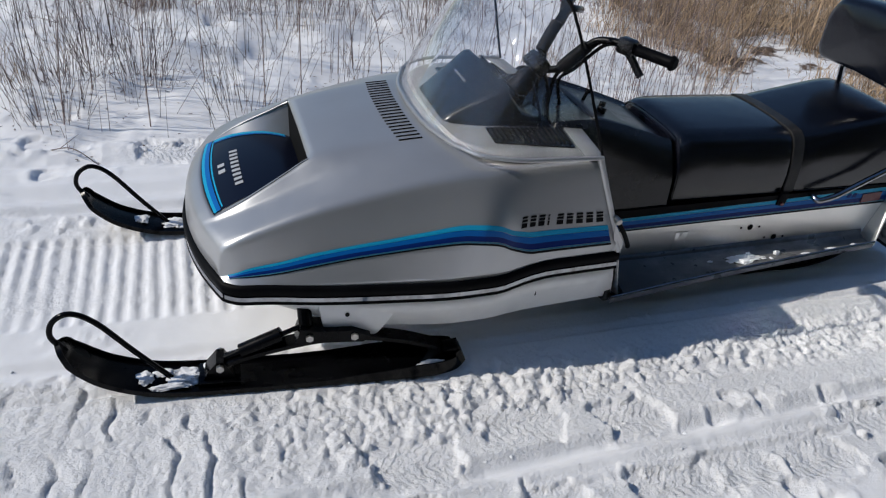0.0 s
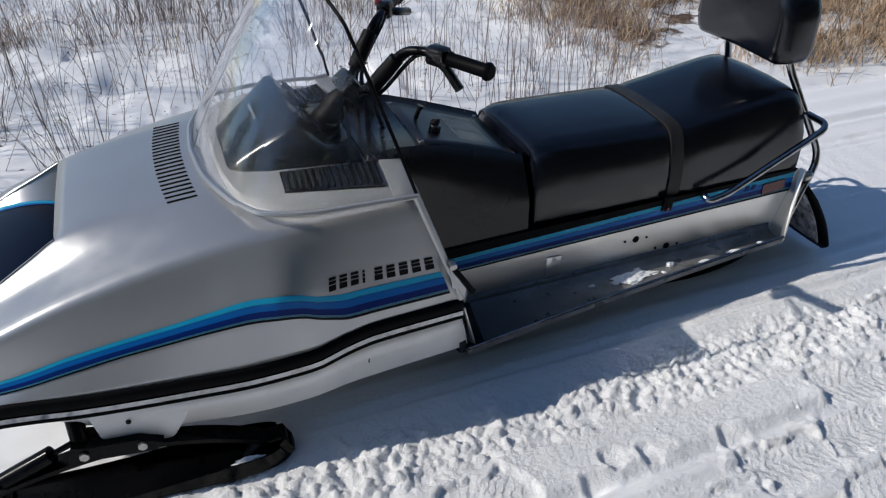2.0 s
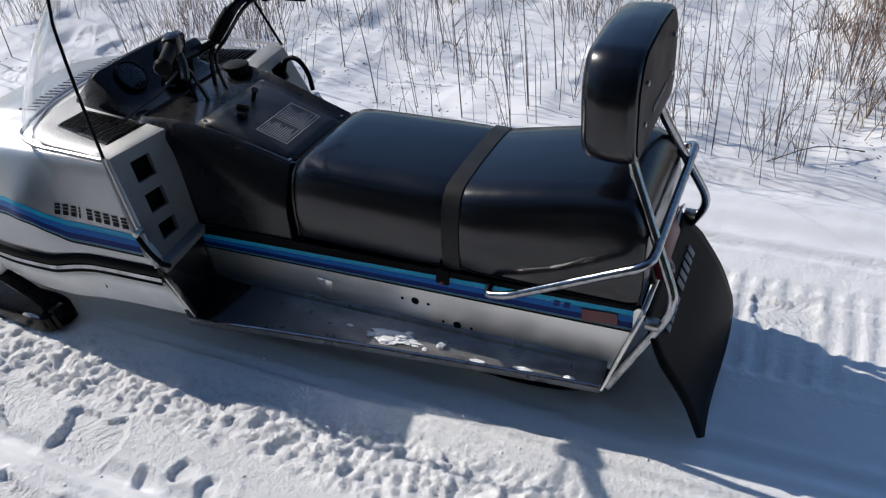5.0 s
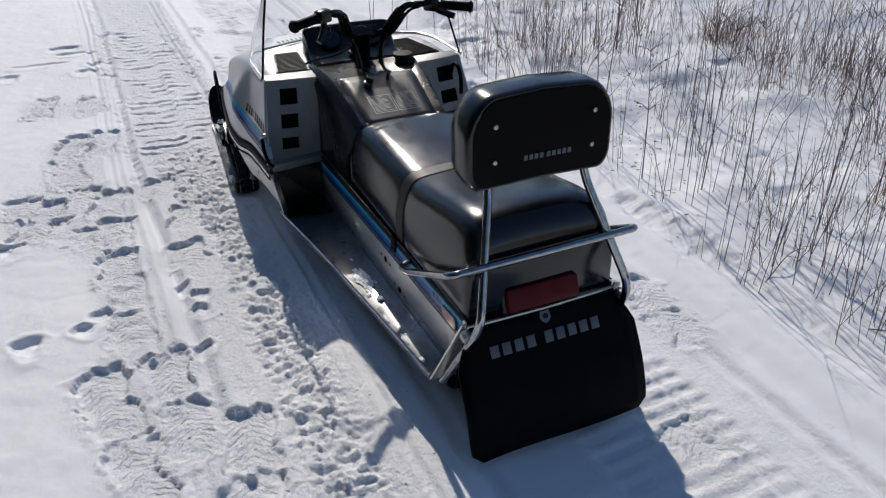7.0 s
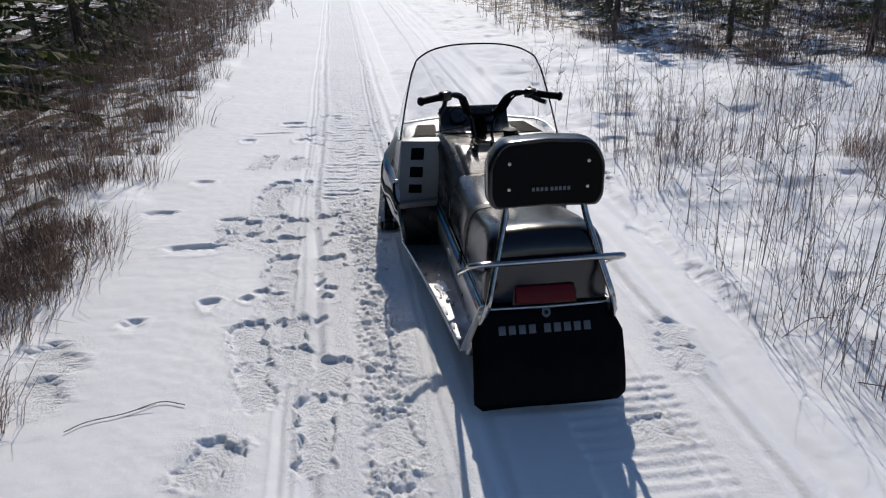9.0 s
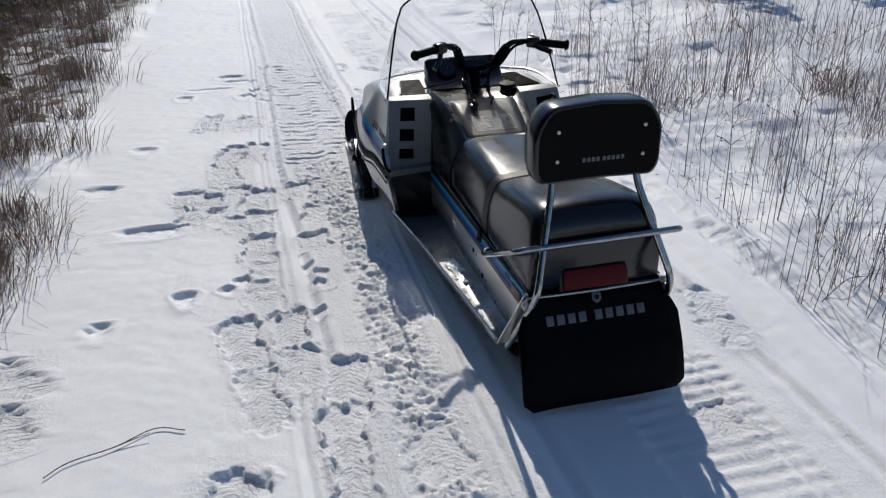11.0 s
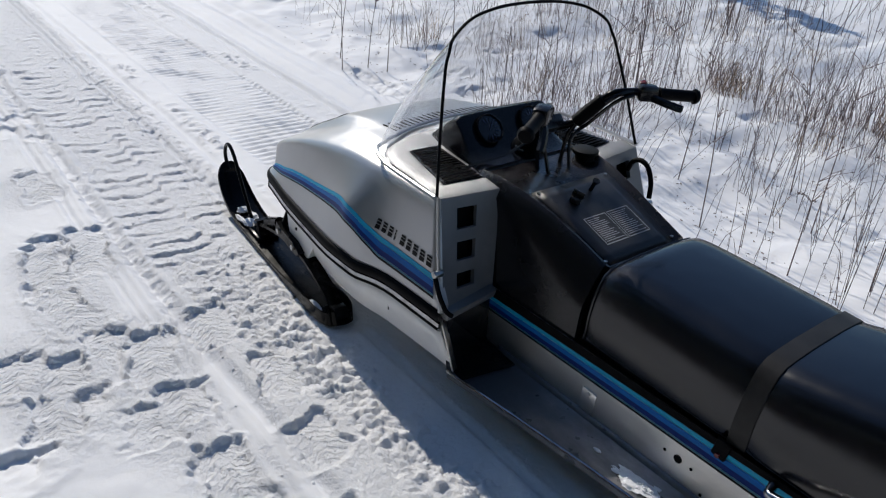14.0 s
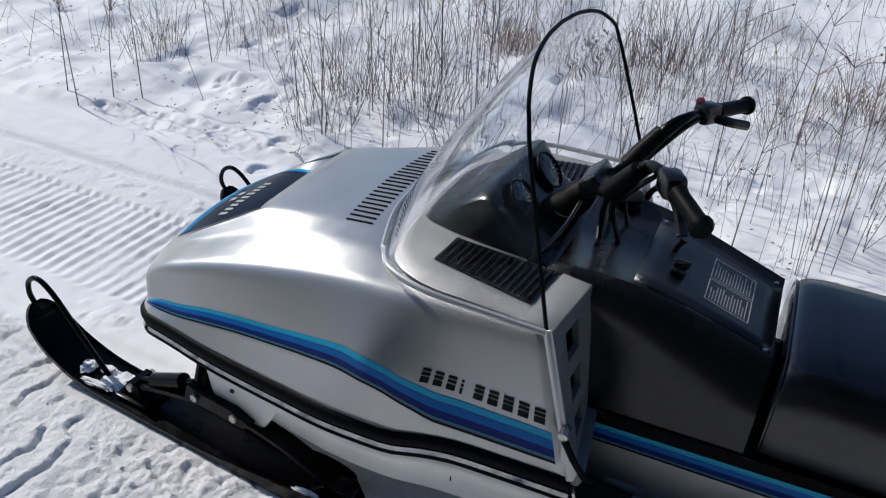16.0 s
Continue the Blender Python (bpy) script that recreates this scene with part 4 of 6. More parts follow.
for sign in (-1, 1):
    fo, fi, ro, ri = (0.815, sign * 0.291), (0.821, sign * 0.192), (1.036, sign * 0.336), (1.050, sign * 0.210)
    bm = bmesh.new()
    prism(bm, [(*fo, 0.6535), (*ro, 0.650), (*ri, 0.651), (*fi, 0.654)], (0, 0, 0.004))
    grille = part("grille", bm, black_plastic, pad, "black louvred air grille")
    for k in range(15):
        t = (k + 0.5) / 15
        a = Vector((fo[0] + (ro[0] - fo[0]) * t, fo[1] + (ro[1] - fo[1]) * t, 0.659 - 0.003 * t))
        b = Vector((fi[0] + (ri[0] - fi[0]) * t, fi[1] + (ri[1] - fi[1]) * t, 0.6595 - 0.003 * t))
        a, b = a.lerp(b, 0.06), a.lerp(b, 0.94)
        bm = bmesh.new()
        d = Vector((0.0035, 0, 0))
        prism(bm, [a - d, b - d, b - d + Vector((0.004, 0, 0.004)), a - d + Vector((0.004, 0, 0.004))], (0.003, 0, -0.001))
        part("slat", bm, rubber, grille)

# pale ledge that closes the pad against the vent panels
for sign in (-1, 1):
    bm = bmesh.new()
    prism(bm, [(1.040, sign * 0.392, 0.6475), (1.100, sign * 0.393, 0.6435), (1.122, sign * 0.206, 0.6415), (1.060, sign * 0.206, 0.6495)], (0, 0, 0.0045))
    bmesh.ops.bevel(bm, geom=list(bm.edges), offset=0.0015, segments=2, profile=0.5, affect="EDGES")
    part("cowl_ledge", bm, panel_grey, pad)

# vent panels behind the hood, with three openings each
for sign in (-1, 1):
    tl, bl = Vector((1.094, sign * 0.392, 0.645)), Vector((1.192, sign * 0.435, 0.355))
    tr, br = Vector((1.116, sign * 0.205, 0.642)), Vector((1.160, sign * 0.232, 0.330))
    at = lambda u, w: tl.lerp(bl, w).lerp(tr.lerp(br, w), u)
    us = [0, 0.26, 0.60, 1]
    wsv = [0, 0.10, 0.29, 0.40, 0.57, 0.68, 0.82, 1]
    bm = bmesh.new()
    vv = [[bm.verts.new(at(u, w)) for u in us] for w in wsv]
    for i in range(7):
        for j in range(3):
            if j == 1 and i in (1, 3, 5):
                continue
            bm.faces.new((vv[i][j], vv[i + 1][j], vv[i + 1][j + 1], vv[i][j + 1]))
    bmesh.ops.subdivide_edges(bm, edges=bm.edges, cuts=1)
    vent = part("vent_panel", bm, panel_grey, sled, "grey panel with three square openings", smooth=False)
    thicken(vent, 0.014, 0.0)
    bm = bmesh.new()
    back = Vector((-0.03, 0, 0))
    prism(bm, [at(0.06, 0.04) + back, at(0.94, 0.04) + back, at(0.94, 0.96) + back, at(0.06, 0.96) + back], (-0.006, 0, 0))
    part("vent_back", bm, dark_void, vent)
    # rounded corner strip between flank and panel, foot block, latch
    bm = bmesh.new()
    tube(bm, [tl + Vector((-0.004, -sign * 0.004, 0)), (tl + bl) / 2 + Vector((-0.003, 0, 0)), bl + Vector((-0.004, -sign * 0.002, 0))], 0.010, 10)
    part("corner_bead", bm, silver, vent)
    bm = bmesh.new()
    box(bm, pose(1.172, sign * 0.33, 0.352, 0, 18, -sign * 8), (0.05, 0.20, 0.035), 0.008)
    part("panel_foot", bm, panel_grey, vent)
    bm = bmesh.new()
    prism(bm, [(1.158, sign * 0.437, 0.452), (1.200, sign * 0.440, 0.385), (1.196, sign * 0.438, 0.358), (1.168, sign * 0.437, 0.360)], (0, -sign * 0.02, 0))
    part("latch_plate", bm, silver, vent)
    bm = bmesh.new()
    disc(bm, pose(1.162, sign * 0.434, 0.463, 90, 0, 0), 0.010, 0.03, 14, 0.002)
    part("latch_bolt", bm, steel, vent, "zinc latch bolt")
    bm = bmesh.new()
    tube(bm, fillet([(1.166, sign * 0.445, 0.455), (1.192, sign * 0.448, 0.415), (1.215, sign * 0.44, 0.375), (1.225, sign * 0.425, 0.362)], 0.015), 0.007, 8)
    part("latch_strap", bm, rubber, vent, "black rubber latch strap")

# dashboard pod
PX = [0.712, 0.735, 0.80, 0.862, 0.880, 0.905, 0.945, 0.985, 1.024]
PZ = [0.660, 0.676, 0.720, 0.764, 0.766, 0.735, 0.688, 0.668, 0.660]
PW = [0.110, 0.125, 0.145, 0.166, 0.168, 0.164, 0.162, 0.172, 0.184]
PB = [0.130, 0.152, 0.172, 0.182, 0.184, 0.186, 0.188, 0.192, 0.200]
bm = bmesh.new()
rows = []
for x, z, w, b in zip(PX, PZ, PW, PB):
    half = [(b, 0.640), (b - 0.004, 0.656), (w + 0.012, z - 0.012), (w, z - 0.003), (w - 0.02, z), (0, z + 0.002)]
    rows.append([Vector((x, -v, zz)) for v, zz in half] + [Vector((x, v, zz)) for v, zz in half[::-1][1:]])
loft(bm, rows)
bm.faces.new(list(bm.verts)[:11])
pod = part("dash_pod", bm, pod_plastic, sled, "black dashboard pod")
b2 = pod.modifiers.new("round", "BEVEL")
b2.width, b2.segments, b2.angle_limit = 0.008, 2, radians(35)
# gauges on the face that looks back
for v in (-0.085, 0.085):
    bm = bmesh.new()
    disc(bm, pose(0.922, v, 0.727, 0, 50, 0), 0.043, 0.010, 28, 0.002)
    g = part("gauge", bm, gauge_glass, pod, "round dial under glass")
    bm = bmesh.new()
    c = pose(0.926, v, 0.731, 0, 50, 0)
    tube(bm, [c @ Vector((0.044 * math.cos(a), 0.044 * math.sin(a), 0)) for a in [2 * math.pi * k / 24 for k in range(25)]], 0.003, 6)
    part("gauge_ring", bm, black_paint, g)
    bm = bmesh.new()
    for k in range(11):
        box(bm, c @ pose(0, 0, 0.0015, 0, 0, -30 + 24 * k) @ pose(0.026, 0, 0), (0.015, 0.0022, 0.0006))
    box(bm, c @ pose(0, 0, 0.002, 0, 0, 140) @ pose(0.010, 0, 0), (0.03, 0.0018, 0.0006))
    part("dial_marks", bm, dial_ink, g)
bm = bmesh.new()
disc(bm, pose(0.992, -0.012, 0.682, 0, 14, 0), 0.020, 0.008, 20, 0.002)
lock = part("key_switch", bm, chrome, pod, "small round chrome key switch")
bm = bmesh.new()
disc(bm, pose(0.993, -0.012, 0.687, 0, 14, 0), 0.013, 0.004, 16, 0.001)
part("key_face", bm, panel_navy, lock)
for k in range(10):
    bm = bmesh.new()
    box(bm, pose(0.800, -0.045 + (0.0095 if k < 4 else 0.0100) * k, 0.7385, 0, -34, 0), (0.007, 0.0052, 0.0012))
    part("letter_block", bm, grey_ink, pod)

# console between hood and seat
CX = [1.030, 1.036, 1.12, 1.20, 1.30, 1.40, 1.478]
CZ = [0.656, 0.668, 0.668, 0.657, 0.630, 0.597, 0.570]
CW = [0.200, 0.196, 0.188, 0.178, 0.166, 0.158, 0.155]
bm = bmesh.new()
rows = []
for x, z, w in zip(CX, CZ, CW):
    half = [(0.222, 0.352), (0.218, 0.45), (0.214, z - 0.10), (w + 0.032, z - 0.045), (w + 0.008, z - 0.006), (w, z), (w - 0.02, z - 0.012), (0, z - 0.014)]
    rows.append([Vector((x, -v, zz)) for v, zz in half] + [Vector((x, v, zz)) for v, zz in half[::-1][1:]])
fine = []
for a, b in zip(rows[:-1], rows[1:]):
    fine += [a, [p.lerp(q, 0.5) for p, q in zip(a, b)]]
loft(bm, fine + [rows[-1]])
bm.faces.new(list(bm.verts)[-15:])
console = part("console", bm, black_plastic, sled, "black plastic console ahead of the seat")
deck_z = curve1(list(zip(CX, CZ)))


def deck(x, v, lift=0.0):
    return Vector((x, v, deck_z(x) - 0.014 + lift))


bm = bmesh.new()
loft(bm, [[deck(x, w * (0.148 - 0.07 * (x - 1.19)), 0.003) for w in np.linspace(-1, 1, 9)] for x in np.linspace(1.19, 1.474, 9)])
deck_panel = thicken(part("deck_panel", bm, deck_black, console, "smooth black deck plate"), 0.006)
for w0, w1 in ((-0.084, 0.000), (0.006, 0.090)):
    for x0, x1, a, b in ((1.326, 1.3285, w0, w1), (1.418, 1.4205, w0, w1), (1.326, 1.4205, w0, w0 + 0.0022), (1.326, 1.4205, w1 - 0.0022, w1)):
        bm = bmesh.new()
        loft(bm, [[deck(x, v, 0.0045) for v in np.linspace(a, b, 4)] for x in np.linspace(x0, x1, 5)])
        part("label_border", bm, label_ink, deck_panel)
    rng = random.Random(int(w0 * 1000) + 500)
    for k in range(13):
        x = 1.334 + 0.0063 * k
        a, b = w0 + 0.007, w0 + 0.007 + (w1 - w0 - 0.014) * rng.uniform(0.55, 1)
        bm = bmesh.new()
        loft(bm, [[deck(x + dx, v, 0.0045) for v in np.linspace(a, b, 3)] for dx in (0, 0.0022)])
        part("text_line", bm, label_ink, deck_panel)
for k in range(4):
    bm = bmesh.new()
    disc(bm, Matrix.Translation(deck(1.462 if k % 2 else 1.20, -0.135 if k < 2 else 0.135, 0.004)), 0.005, 0.004, 10)
    part("deck_screw", bm, steel, deck_panel)
bm = bmesh.new()
disc(bm, pose(1.265, -0.055, 0.638, 0, 15, 0), 0.016, 0.02, 16, 0.002)
box(bm, pose(1.268, -0.050, 0.655, 0, 15, 30), (0.035, 0.006, 0.018), 0.002)
part("ignition_key", bm, black_plastic, console)
bm = bmesh.new()
tube(bm, [(1.24, 0.03, 0.635), (1.25, 0.03, 0.66), (1.256, 0.03, 0.672)], [0.006, 0.006, 0.011], 10)
part("choke_knob", bm, black_plastic, console)
# round filler cap
bm = bmesh.new()
disc(bm, pose(1.10, 0.150, 0.660), 0.030, 0.04, 24, 0.004)
disc(bm, pose(1.10, 0.150, 0.680), 0.040, 0.014, 24, 0.004)
part("filler_cap", bm, rubber, sled, "round black fuel filler cap")

# pull loop beside the far vent panel
bm = bmesh.new()
tube(bm, spline([(1.118, 0.350, 0.585), (1.132, 0.350, 0.618), (1.160, 0.350, 0.632), (1.190, 0.350, 0.620), (1.214, 0.348, 0.580), (1.222, 0.345, 0.53)], 5), 0.008, 10)
part("pull_loop", bm, rubber, sled, "black rubber pull loop")

# seat
SX = [1.496, 1.504, 1.534, 1.60, 1.75, 1.91, 1.955, 2.01, 2.11, 2.23, 2.31, 2.36, 2.39, 2.416, 2.424]
SZ = [0.550, 0.577, 0.591, 0.594, 0.592, 0.588, 0.584, 0.592, 0.609, 0.629, 0.640, 0.639, 0.626, 0.588, 0.550]
bm = bmesh.new()
rows = []
for i, (x, z) in enumerate(zip(SX, SZ)):
    pull = 0.010 if i in (0, len(SX) - 1) else (0.003 if i in (1, len(SX) - 2) else 0.0)
    pull += 0.006 if abs(x - 1.955) < 0.01 else 0.0
    w = 0.212 - pull + 0.010 * (x - 1.5)
    half = [(w - 0.012, 0.372), (w + 0.001, 0.3765), (w + 0.0035, 0.384), (w + 0.003, 0.45), (w - 0.004, 0.50), (w - 0.016, z - 0.046), (w - 0.030, z - 0.020), (w - 0.052, z - 0.005), (w - 0.09, z), (0.06, z + 0.004), (0, z + 0.004)]
    rows.append([Vector((x, -v, zz)) for v, zz in half] + [Vector((x, v, zz)) for v, zz in half[::-1][1:]])
cols = list(zip(*rows))
cols = [spline(c, 3) for c in cols]
rows = [list(r) for r in zip(*cols)]
loft(bm, rows)
n = len(rows[0])
allv = list(bm.verts)
bm.faces.new(allv[:n])
bm.faces.new(allv[-n:])
seat = part("seat", bm, vinyl, sled, "long black vinyl seat, slightly scuffed")
seat.data.set_sharp_from_angle(angle=radians(60))
bm = bmesh.new()
box(bm, pose(1.96, 0, 0.365), (0.92, 0.40, 0.02), 0.004)
part("seat_base", bm, dark_void, seat)


def seat_ring(x, grow):
    k = min(range(len(rows)), key=lambda i: abs(rows[i][5].x - x))
    c = Vector((x, 0, 0.5))
    return [Vector((x, p.y * (1 + grow / 0.2), p.z + (grow if p.z > 0.5 else 0))) for p in rows[k]]


bm = bmesh.new()
loft(bm, [seat_ring(1.934, -0.002), seat_ring(1.935, 0.004), seat_ring(1.979, 0.004), seat_ring(1.980, -0.002)])
strap = part("seat_strap", bm, strap_rubber, seat, "wide black rubber strap across the seat")
for sign in (-1, 1):
    bm = bmesh.new()
    box(bm, pose(1.936, sign * 0.231, 0.360, 0, 8, 0), (0.036, 0.010, 0.05), 0.004)
    part("strap_end", bm, rubber, strap)
    bm = bmesh.new()
    disc(bm, pose(1.934, sign * 0.237, 0.344, 90, 0, 0), 0.006, 0.008, 10)
    part("strap_rivet", bm, dim_red, strap)
bm = bmesh.new()
tube(bm, [Vector((p.x - 0.002, p.y * 1.005, p.z)) for p in rows[3]][1:-1], 0.0035, 6)
part("piping", bm, vinyl, seat)

# tunnel with stripes, running boards
for sign in (-1, 1):
    bm = bmesh.new()
    prism(bm, [(1.125, sign * 0.227, 0.15), (2.365, sign * 0.227, 0.178), (2.428, sign * 0.227, 0.382), (1.125, sign * 0.227, 0.355)], (0, -sign * 0.004, 0))
    side = part("tunnel_side", bm, alu, sled, "dull bare aluminium tunnel flank")
    for a, b, m in BANDS:
        bm = bmesh.new()
        lo = lambda x: 0.277 + (x - 1.14) * 0.0255
        hi = lambda x: 0.325 + (x - 1.14) * 0.039
        loft(bm, [[Vector((x, sign * 0.2285, hi(x) + (lo(x) - hi(x)) * t)) for t in (a, b)] for x in np.linspace(1.13, 2.41, 9)])
        part("stripe", bm, m, side)
    # black strip put in for the shaded gap below the seat
    bm = bmesh.new()
    prism(bm, [(1.13, sign * 0.2275, hi(1.13) + 0.001), (2.41, sign * 0.2275, hi(2.41) + 0.001), (2.42, sign * 0.2275, 0.386), (1.13, sign * 0.2275, 0.358)], (0, sign * 0.002, 0))
    part("seat_gap_shade", bm, rubber, side, "black strip standing in for the shaded gap under the seat")
    bm = bmesh.new()
    prism(bm, [(2.293, sign * 0.2295, 0.318), (2.377, sign * 0.2295, 0.324), (2.375, sign * 0.2295, 0.358), (2.291, sign * 0.2295, 0.352)], (0, sign * 0.003, 0))
    part("side_reflector", bm, dim_red, side, "faded red side reflector")
    for k in range(2):
        bm = bmesh.new()
        prism(bm, [(2.222 + 0.024 * k, sign * 0.2292, 0.342), (2.237 + 0.024 * k, sign * 0.2292, 0.343), (2.240 + 0.024 * k, sign * 0.2292, 0.359), (2.225 + 0.024 * k, sign * 0.2292, 0.358)], (0, sign * 0.001, 0))
        part("letter_block", bm, navy, side)
    for hx, hz, r in ((1.845, 0.253, 0.011), (1.807, 0.253, 0.004), (1.883, 0.252, 0.004), (1.962, 0.203, 0.011), (1.922, 0.204, 0.004), (2.002, 0.202, 0.004)):
        bm = bmesh.new()
        disc(bm, pose(hx, sign * 0.2272, hz, 90, 0, 0), r, 0.003, 16)
        part("hole", bm, dark_void, side)
    bm = bmesh.new()
    box(bm, pose(1.565, sign * 0.229, 0.226, 0, 3, 0), (0.05, 0.006, 0.07), 0.004)
    disc(bm, pose(1.565, sign * 0.233, 0.250, 90, 0, 0), 0.007, 0.006, 12)
    part("bracket", bm, alu, side)
    # running board
    bm = bmesh.new()
    BX = [1.218, 1.236, 1.45, 1.69, 1.9, 2.10, 2.25, 2.358]
    BW = [0.416, 0.415, 0.386, 0.358, 0.338, 0.319, 0.306, 0.298]
    rws = []
    for x, w in zip(BX, BW):
        z = 0.155 + 0.014 * (x - 1.23)
        rws.append([Vector((x, sign * v, zz)) for v, zz in ((0.2285, z + 0.03), (0.234, z + 0.012), (0.25, z + 0.004), (w - 0.012, z + 0.004), (w - 0.004, z + 0.006), (w, z + 0.016), (w + 0.003, z + 0.016), (w + 0.003, z - 0.006))])
    loft(bm, rws)
    board = part("running_board", bm, board_metal, sled, "dirty metal running board with rolled lip")
    thicken(board, 0.003)
    bm = bmesh.new()
    tube(bm, [(x, sign * (w + 0.003), 0.171 + 0.014 * (x - 1.23)) for x, w in zip(BX, BW)], 0.0048, 8)
    part("lip", bm, chrome, board, "bright worn lip")
    # black plate added over the board's front, standing in for foot well shade
    bm = bmesh.new()
    prism(bm, [(1.150, sign * 0.229, 0.172), (1.30, sign * 0.229, 0.166), (1.27, sign * 0.404, 0.166), (1.205, sign * 0.404, 0.172)], (0, 0, 0.004))
    part("foot_shade_plate", bm, black_plastic, board)
    # black sheet standing in for the shaded void ahead of the board
    bm = bmesh.new()
    prism(bm, [(1.165, sign * 0.228, 0.150), (1.222, sign * 0.405, 0.150), (1.196, sign * 0.418, 0.345), (1.160, sign * 0.230, 0.345)], (-0.02, 0, 0))
    part("foot_well_shade", bm, black_plastic, sled)
    # slanting end plate
    bm = bmesh.new()
    prism(bm, [(2.359, sign * 0.300, 0.172), (2.364, sign * 0.227, 0.170), (2.430, sign * 0.227, 0.384), (2.434, sign * 0.243, 0.382)], (0.006, 0, 0))
    part("end_plate", bm, alu, sled, "bent aluminium end plate")
bm = bmesh.new()
prism(bm, [(2.426, -0.226, 0.380), (2.426, 0.226, 0.380), (2.40, 0.226, 0.29), (2.40, -0.226, 0.29)], (-0.004, 0, 0))
part("tunnel_rear", bm, black_paint, sled)
bm = bmesh.new()
box(bm, pose(1.77, 0, 0.358), (1.28, 0.446, 0.006))
part("tunnel_top", bm, black_paint, sled)

# track belt with lugs
loop = []
for x, z in ((1.0, 0.10), (1.10, 0.055), (1.3, 0.044), (1.7, 0.044), (2.05, 0.044), (2.22, 0.056), (2.335, 0.095), (2.345, 0.145), (2.26, 0.20), (1.7, 0.25), (1.1, 0.25), (1.0, 0.18)):
    loop.append((x, 0, z))
lp = spline(loop, 4, True)
bm = bmesh.new()
rws = []
for i, p in enumerate(lp):
    t = (lp[(i + 1) % len(lp)] - lp[i - 1]).normalized()
    nrm = Vector((t.z, 0, -t.x))
    rws.append([p + Vector((0, v, 0)) + nrm * h for v, h in ((-0.216, 0), (0.216, 0), (0.216, 0.008), (-0.216, 0.008))])
loft(bm, rws, close_u=True, close_v=True)
track = part("track", bm, rubber, sled, "black rubber drive track")
bm = bmesh.new()
box(bm, pose(0, 0, 0), (0.016, 0.125, 0.026))
lug = part("track_lug", bm, rubber, track, smooth=False)
lug_spots = []
for i, p in enumerate(lp):
    t = (lp[(i + 1) % len(lp)] - lp[i - 1]).normalized()
    nrm = Vector((t.z, 0, -t.x))
    for v in (-0.145, 0.0, 0.145):
        c = p - nrm * 0.006 + Vector((0, v, 0))
        lug_spots.append(pose(c.x, c.y, c.z, 0, math.degrees(math.atan2(-t.z, t.x)), 0))
for k, m in enumerate(lug_spots):
    ob = lug if k == 0 else new("track_lug", lug.data)
    ob.parent = track
    ob.matrix_local = m

# rear frame, grab bar, backrest, lamp, flap
for sign in (-1, 1):
    bm = bmesh.new()
    tube(bm, fillet([(2.370, sign * 0.266, 0.160), (2.502, sign * 0.223, 0.408), (2.366, sign * 0.139, 0.700), (2.345, sign * 0.134, 0.79)], 0.05), 0.0115, 14)
    part("backrest_post", bm, chrome, sled, "bent chromed backrest post")
    bm = bmesh.new()
    disc(bm, pose(2.455, sign * 0.236, 0.355, 0, 90, 0), 0.016, 0.03, 12, 0.003)
    part("post_clamp", bm, steel, sled)
bm = bmesh.new()
tube(bm, fillet([(2.062, -0.232, 0.362), (2.066, -0.258, 0.356), (2.12, -0.266, 0.372), (2.446, -0.276, 0.545), (2.446, 0.276, 0.552), (2.12, 0.266, 0.372), (2.066, 0.258, 0.356), (2.062, 0.232, 0.362)], 0.04, 7), 0.0105, 14)
part("grab_bar", bm, chrome, sled, "chromed grab bar round the seat")
bm = bmesh.new()
outline = fillet([(0.0, 0, 0.722), (0.185, 0, 0.716), (0.205, 0, 0.75), (0.205, 0, 0.88), (0.160, 0, 0.950), (0.0, 0, 0.960)], 0.035, 6)
half = [(p.x, p.z) for p in outline]
ring = half + [(-v, z) for v, z in half[::-1][1:-1]]
rws = []
for x, k in ((2.258, 0.0), (2.260, 0.80), (2.266, 0.90), (2.282, 0.97), (2.32, 1.0), (2.362, 1.0), (2.376, 0.985), (2.381, 0.955), (2.381, 0.0)):
    rws.append([Vector((x + 0.12 * (z - 0.74) * -0.12, v * k, 0.838 + (z - 0.838) * k)) for v, z in ring])
loft(bm, rws, close_v=True)
bmesh.ops.remove_doubles(bm, verts=bm.verts, dist=0.0003)
backrest = part("backrest", bm, vinyl, sled, "padded black vinyl backrest")
bm = bmesh.new()
prism(bm, [Vector((2.3815 - 0.0144 * (z - 0.74), v * 0.93, 0.838 + (z - 0.838) * 0.91)) for v, z in ring], (0.003, 0, 0))
plate = part("back_plate", bm, black_shell, backrest, "smooth black rear shell")
for v, z in ((-0.134, 0.880), (0.140, 0.880), (-0.134, 0.790), (0.140, 0.790)):
    bm = bmesh.new()
    disc(bm, pose(2.385, v, z, 0, 90, 0), 0.006, 0.006, 12, 0.001)
    part("screw", bm, steel, plate, "bright screw head")
for k in range(9):
    bm = bmesh.new()
    box(bm, pose(2.385, -0.049 + 0.0148 * k + (0.005 if k > 3 else 0), 0.787), (0.002, 0.0095, 0.013))
    part("letter_block", bm, grey_ink, plate)
bm = bmesh.new()
box(bm, pose(2.428, -0.007, 0.414, 0, -18, 0), (0.034, 0.215, 0.066), 0.008)
lamp = part("tail_lamp", bm, red_lens, sled, "red plastic tail lamp lens")
bm = bmesh.new()
box(bm, pose(2.414, -0.007, 0.412, 0, -18, 0), (0.03, 0.235, 0.08), 0.006)
part("lamp_base", bm, black_plastic, lamp)
